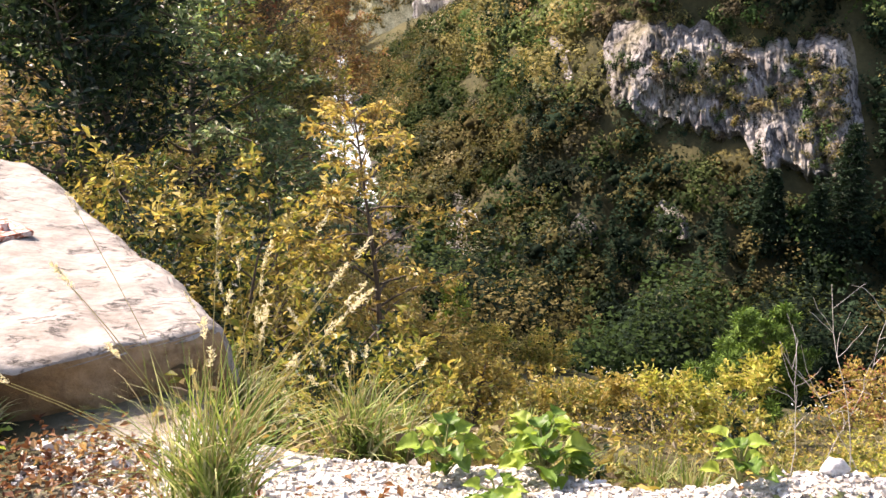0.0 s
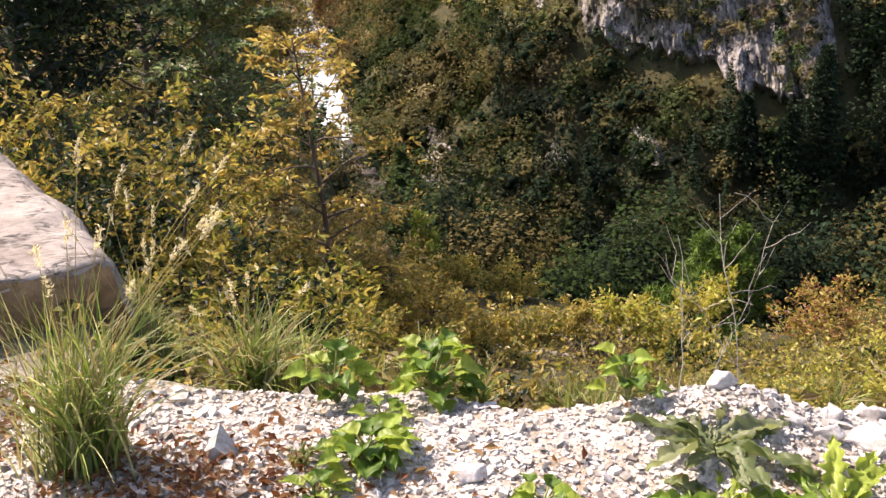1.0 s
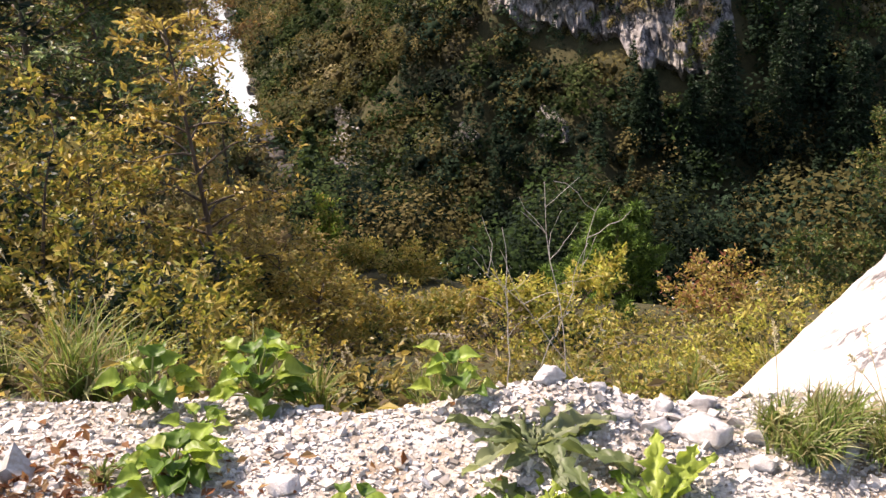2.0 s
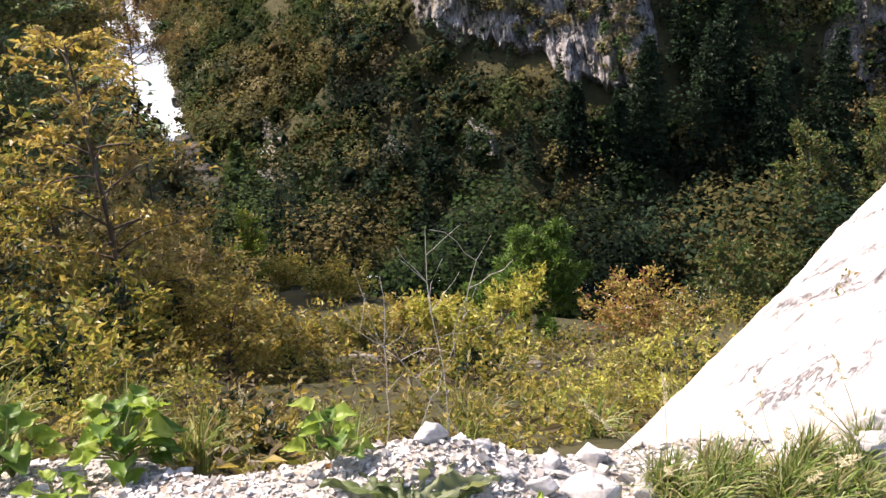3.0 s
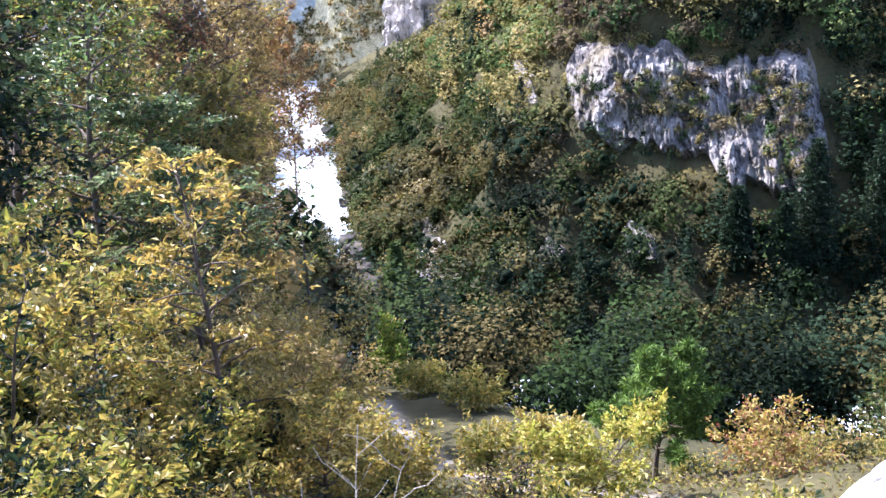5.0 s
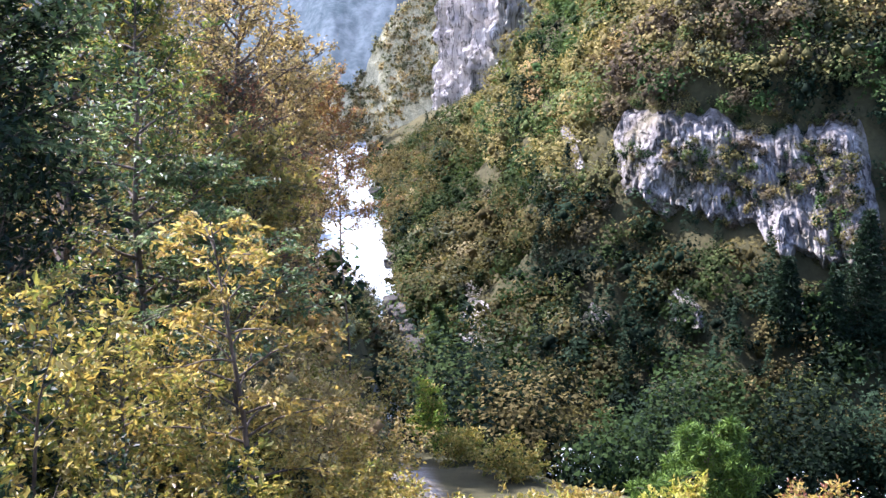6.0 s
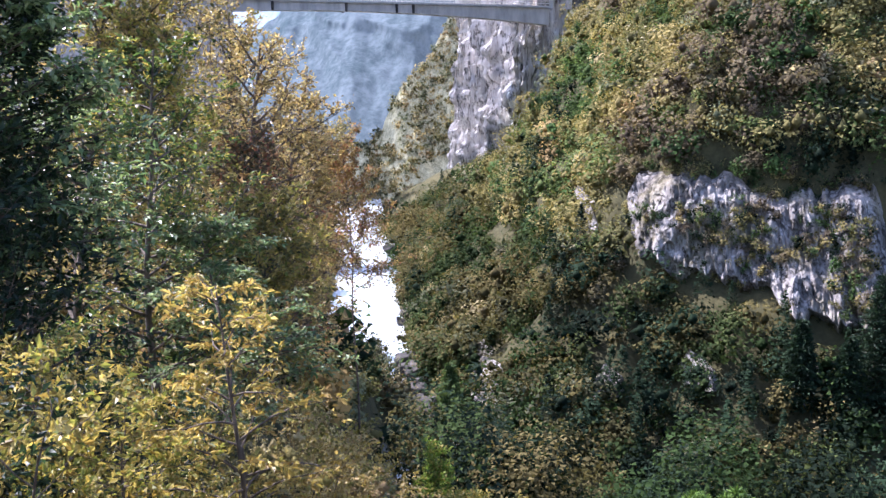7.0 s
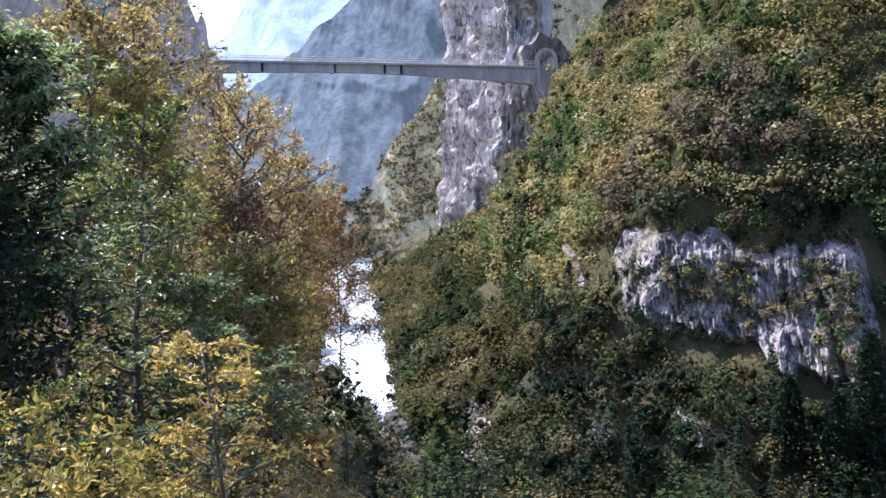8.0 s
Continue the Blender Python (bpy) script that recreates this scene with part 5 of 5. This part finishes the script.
def tuft(x, y, n, height, spread, palette, label, seed, heads=0, dz=0.0, width=0.005):
    """A grass tuft: arching blades, and seed heads on stalks."""
    rng = np.random.default_rng(seed)
    root = new("grass_tuft")
    root.location = at(x, y, dz)
    tagged(root, label, "grass")
    V, F, C = [], [], []
    col = tones(rng, palette, n)
    dry = rng.uniform(size=n) < 0.22
    col[dry] = np.array((0.42, 0.36, 0.20)) * rng.uniform(0.7, 1.1, (int(dry.sum()), 1))
    k = 7
    for i in range(n):
        az, out = rng.uniform(0, 2 * np.pi), spread * rng.uniform(0.1, 1.0)
        h = height * rng.uniform(0.55, 1.1)
        u = np.linspace(0, 1, k)
        o = rng.normal(size=2) * 0.035 * spread / 0.25
        px = o[0] + math.cos(az) * out * u ** 1.7
        py = o[1] + math.sin(az) * out * u ** 1.7
        pz = h * (u - 0.45 * u ** 3 * out / spread)
        w = width * rng.uniform(0.6, 1.3) * (1 - u ** 1.5) + 0.0004
        sx, sy = -math.sin(az + 0.8), math.cos(az + 0.8)
        a = np.stack([px - sx * w, py - sy * w, pz], 1)
        b = np.stack([px + sx * w, py + sy * w, pz], 1)
        o0 = 2 * k * i
        V.append(np.concatenate([a, b]))
        j = np.arange(k - 1)
        F.append(np.stack([o0 + j, o0 + k + j, o0 + k + j + 1, o0 + j + 1], 1))
        C.append(np.repeat(col[i:i + 1], 2 * k, 0))
    under(mesh_np("foliage", np.concatenate(V), np.concatenate(F), GRASS, True, tone=np.concatenate(C)), root)
    for i in range(heads):
        az, out = rng.uniform(0, 2 * np.pi), spread * rng.uniform(0.4, 1.15)
        h = height * rng.uniform(1.0, 1.45)
        p = np.array([(math.cos(az) * out * u ** 1.6, math.sin(az) * out * u ** 1.6, h * u) for u in np.linspace(0, 1, 7)])
        v, f = tube(p, 0.0018, 0.001, 4)
        under(mesh_np("stem", v, f, GRASS, True, tone=np.tile((0.40, 0.36, 0.18), (len(v), 1))), root)
        d = unit(p[-1] - p[-2])
        m = 60
        t = rng.uniform(0, 1, m)
        c = p[-1] + d * (t[:, None] * 0.085) + rng.normal(size=(m, 3)) * (0.004 * np.sin(np.pi * np.clip(t, 0.05, 1)))[:, None]
        v, f, cc = leaves(rng, c, 0.013, np.tile((0.74, 0.68, 0.52), (m, 1)) * rng.uniform(0.8, 1.15, (m, 1)), np.repeat(d[None], m, 0) * 2, 0.2, 0.3)
        under(mesh_np("seed_head", v, f, GRASS, False, tone=cc), root, "feathery straw-coloured seed head")


PAL["meadow"] = [(0.20, 0.29, 0.06), (0.30, 0.37, 0.11), (0.46, 0.48, 0.26), (0.12, 0.20, 0.04)]
PAL["straw"] = [(0.40, 0.34, 0.18), (0.30, 0.28, 0.10), (0.20, 0.22, 0.07)]
tuft(0.18, 2.62, 330, 0.60, 0.46, "meadow", "large arching grass tuft with pale feathery seed heads", 601, 20, 0.0, 0.0038)
tuft(0.55, 3.36, 200, 0.40, 0.36, "meadow", "grass tuft with long arching blades at the shelf edge", 602, 6)
tuft(0.80, 2.53, 70, 0.07, 0.07, "meadow", "tiny round grass tuft in gravel", 603)
tuft(-0.72, 3.18, 120, 0.16, 0.15, "meadow", "low grass tuft beside the stone block", 604)
tuft(0.12, 3.62, 120, 0.46, 0.2, "meadow", "tall grass with upright seed heads behind the block", 605, 7)
for i, (x, y, h) in enumerate([(2.58, 2.40, 0.14), (2.68, 2.34, 0.17), (2.78, 2.40, 0.18), (2.88, 2.34, 0.19), (2.98, 2.42, 0.19), (2.72, 2.44, 0.16), (2.84, 2.28, 0.16), (3.08, 2.36, 0.18), (2.94, 2.26, 0.15), (3.16, 2.44, 0.18), (2.62, 2.30, 0.12), (3.04, 2.28, 0.16)]):
    tuft(x, y, 190, h, 0.15, "meadow", "fresh green grass growing against the white boulder", 590 + i, 3 if i % 3 == 0 else 0, 0.02, 0.004)
rg = np.random.default_rng(66)
for i in range(56):
    x = rg.uniform(-0.2, 4.4)
    y = 3.0 + 0.36 * float(smooth(1.4, 0.8, x)) + rg.uniform(0.0, 2.4) + 0.5 * float(smooth(2.4, 3.6, x))
    tuft(x, y, 70, rg.uniform(0.16, 0.40), rg.uniform(0.12, 0.28), ("straw", "meadow", "meadow")[i % 3], "dry grass tuft on the slope below the shelf", 620 + i, int(i % 3 == 0))
for i in range(12):
    x = rg.uniform(0.2, 4.6)
    y = 3.7 + rg.uniform(0.0, 1.6)
    pal = ("yellowgreen", "olive", "lime")[i % 3]
    tree("bush", at(x, y), rg.uniform(0.35, 0.6), 0.4, pal, "low autumn shrub below the gravel shelf", "bush", 760 + i, 18, 6, 10, 0.03, first=0.1, stems=3, mixin="yellowgreen", taper=0.3)


def litter():
    rng = np.random.default_rng(80)
    n = 700
    x = np.concatenate([rng.normal(-0.35, 0.25, n), rng.normal(0.45, 0.25, n), rng.normal(0.95, 0.35, 120)])
    y = np.concatenate([rng.normal(2.92, 0.14, n), rng.normal(2.45, 0.16, n), rng.normal(2.42, 0.12, 120)])
    c = np.stack([x, y, land(x, y) + rng.uniform(0.008, 0.035, len(x))], 1)
    PAL["litter"] = [(0.22, 0.09, 0.04), (0.30, 0.15, 0.07), (0.15, 0.06, 0.03), (0.36, 0.23, 0.12)]
    v, f, t = leaves(rng, c, 0.034, tones(rng, "litter", len(c)), None, 0.5, 0.55)
    ob = mesh_np("leaf_litter", v, f, LEAF, False, tone=t)
    tagged(ob, "dry reddish-brown fallen leaves on the ground", "leaves", kind="stuff")


litter()


def anchor_plate():
    root = new("anchor_plate")
    root.location = (-1.34, 4.54, 0.266)
    root.rotation_euler = (0, 0, radians(45))
    tagged(root, "rusty painted steel plate bolted onto the stone block", "plate")
    bm = bmesh.new()
    bmesh.ops.create_cube(bm, size=1, matrix=Matrix.Diagonal((0.56, 0.32, 0.025, 1)))
    bmesh.ops.bevel(bm, geom=bm.edges[:], offset=0.005, segments=2, affect='EDGES')
    me = bpy.data.meshes.new("plate")
    bm.to_mesh(me)
    bm.free()
    me.materials.append(RUST)
    ob = new("plate", me)
    ob.parent = root
    for x, y in ((0.19, -0.05), (0.10, 0.09), (-0.1, -0.05), (-0.19, 0.09)):
        v, f = tube([(x, y, 0.0), (x, y, 0.02), (x, y, 0.045), (x, y, 0.046)], 0.022, 0.018, 6)
        f = np.concatenate([f, [[18, 19, 20, 21], [18, 21, 22, 23]]])
        under(mesh_np("bolt", v, f, RUST), root, "dark hexagonal bolt")


anchor_plate()
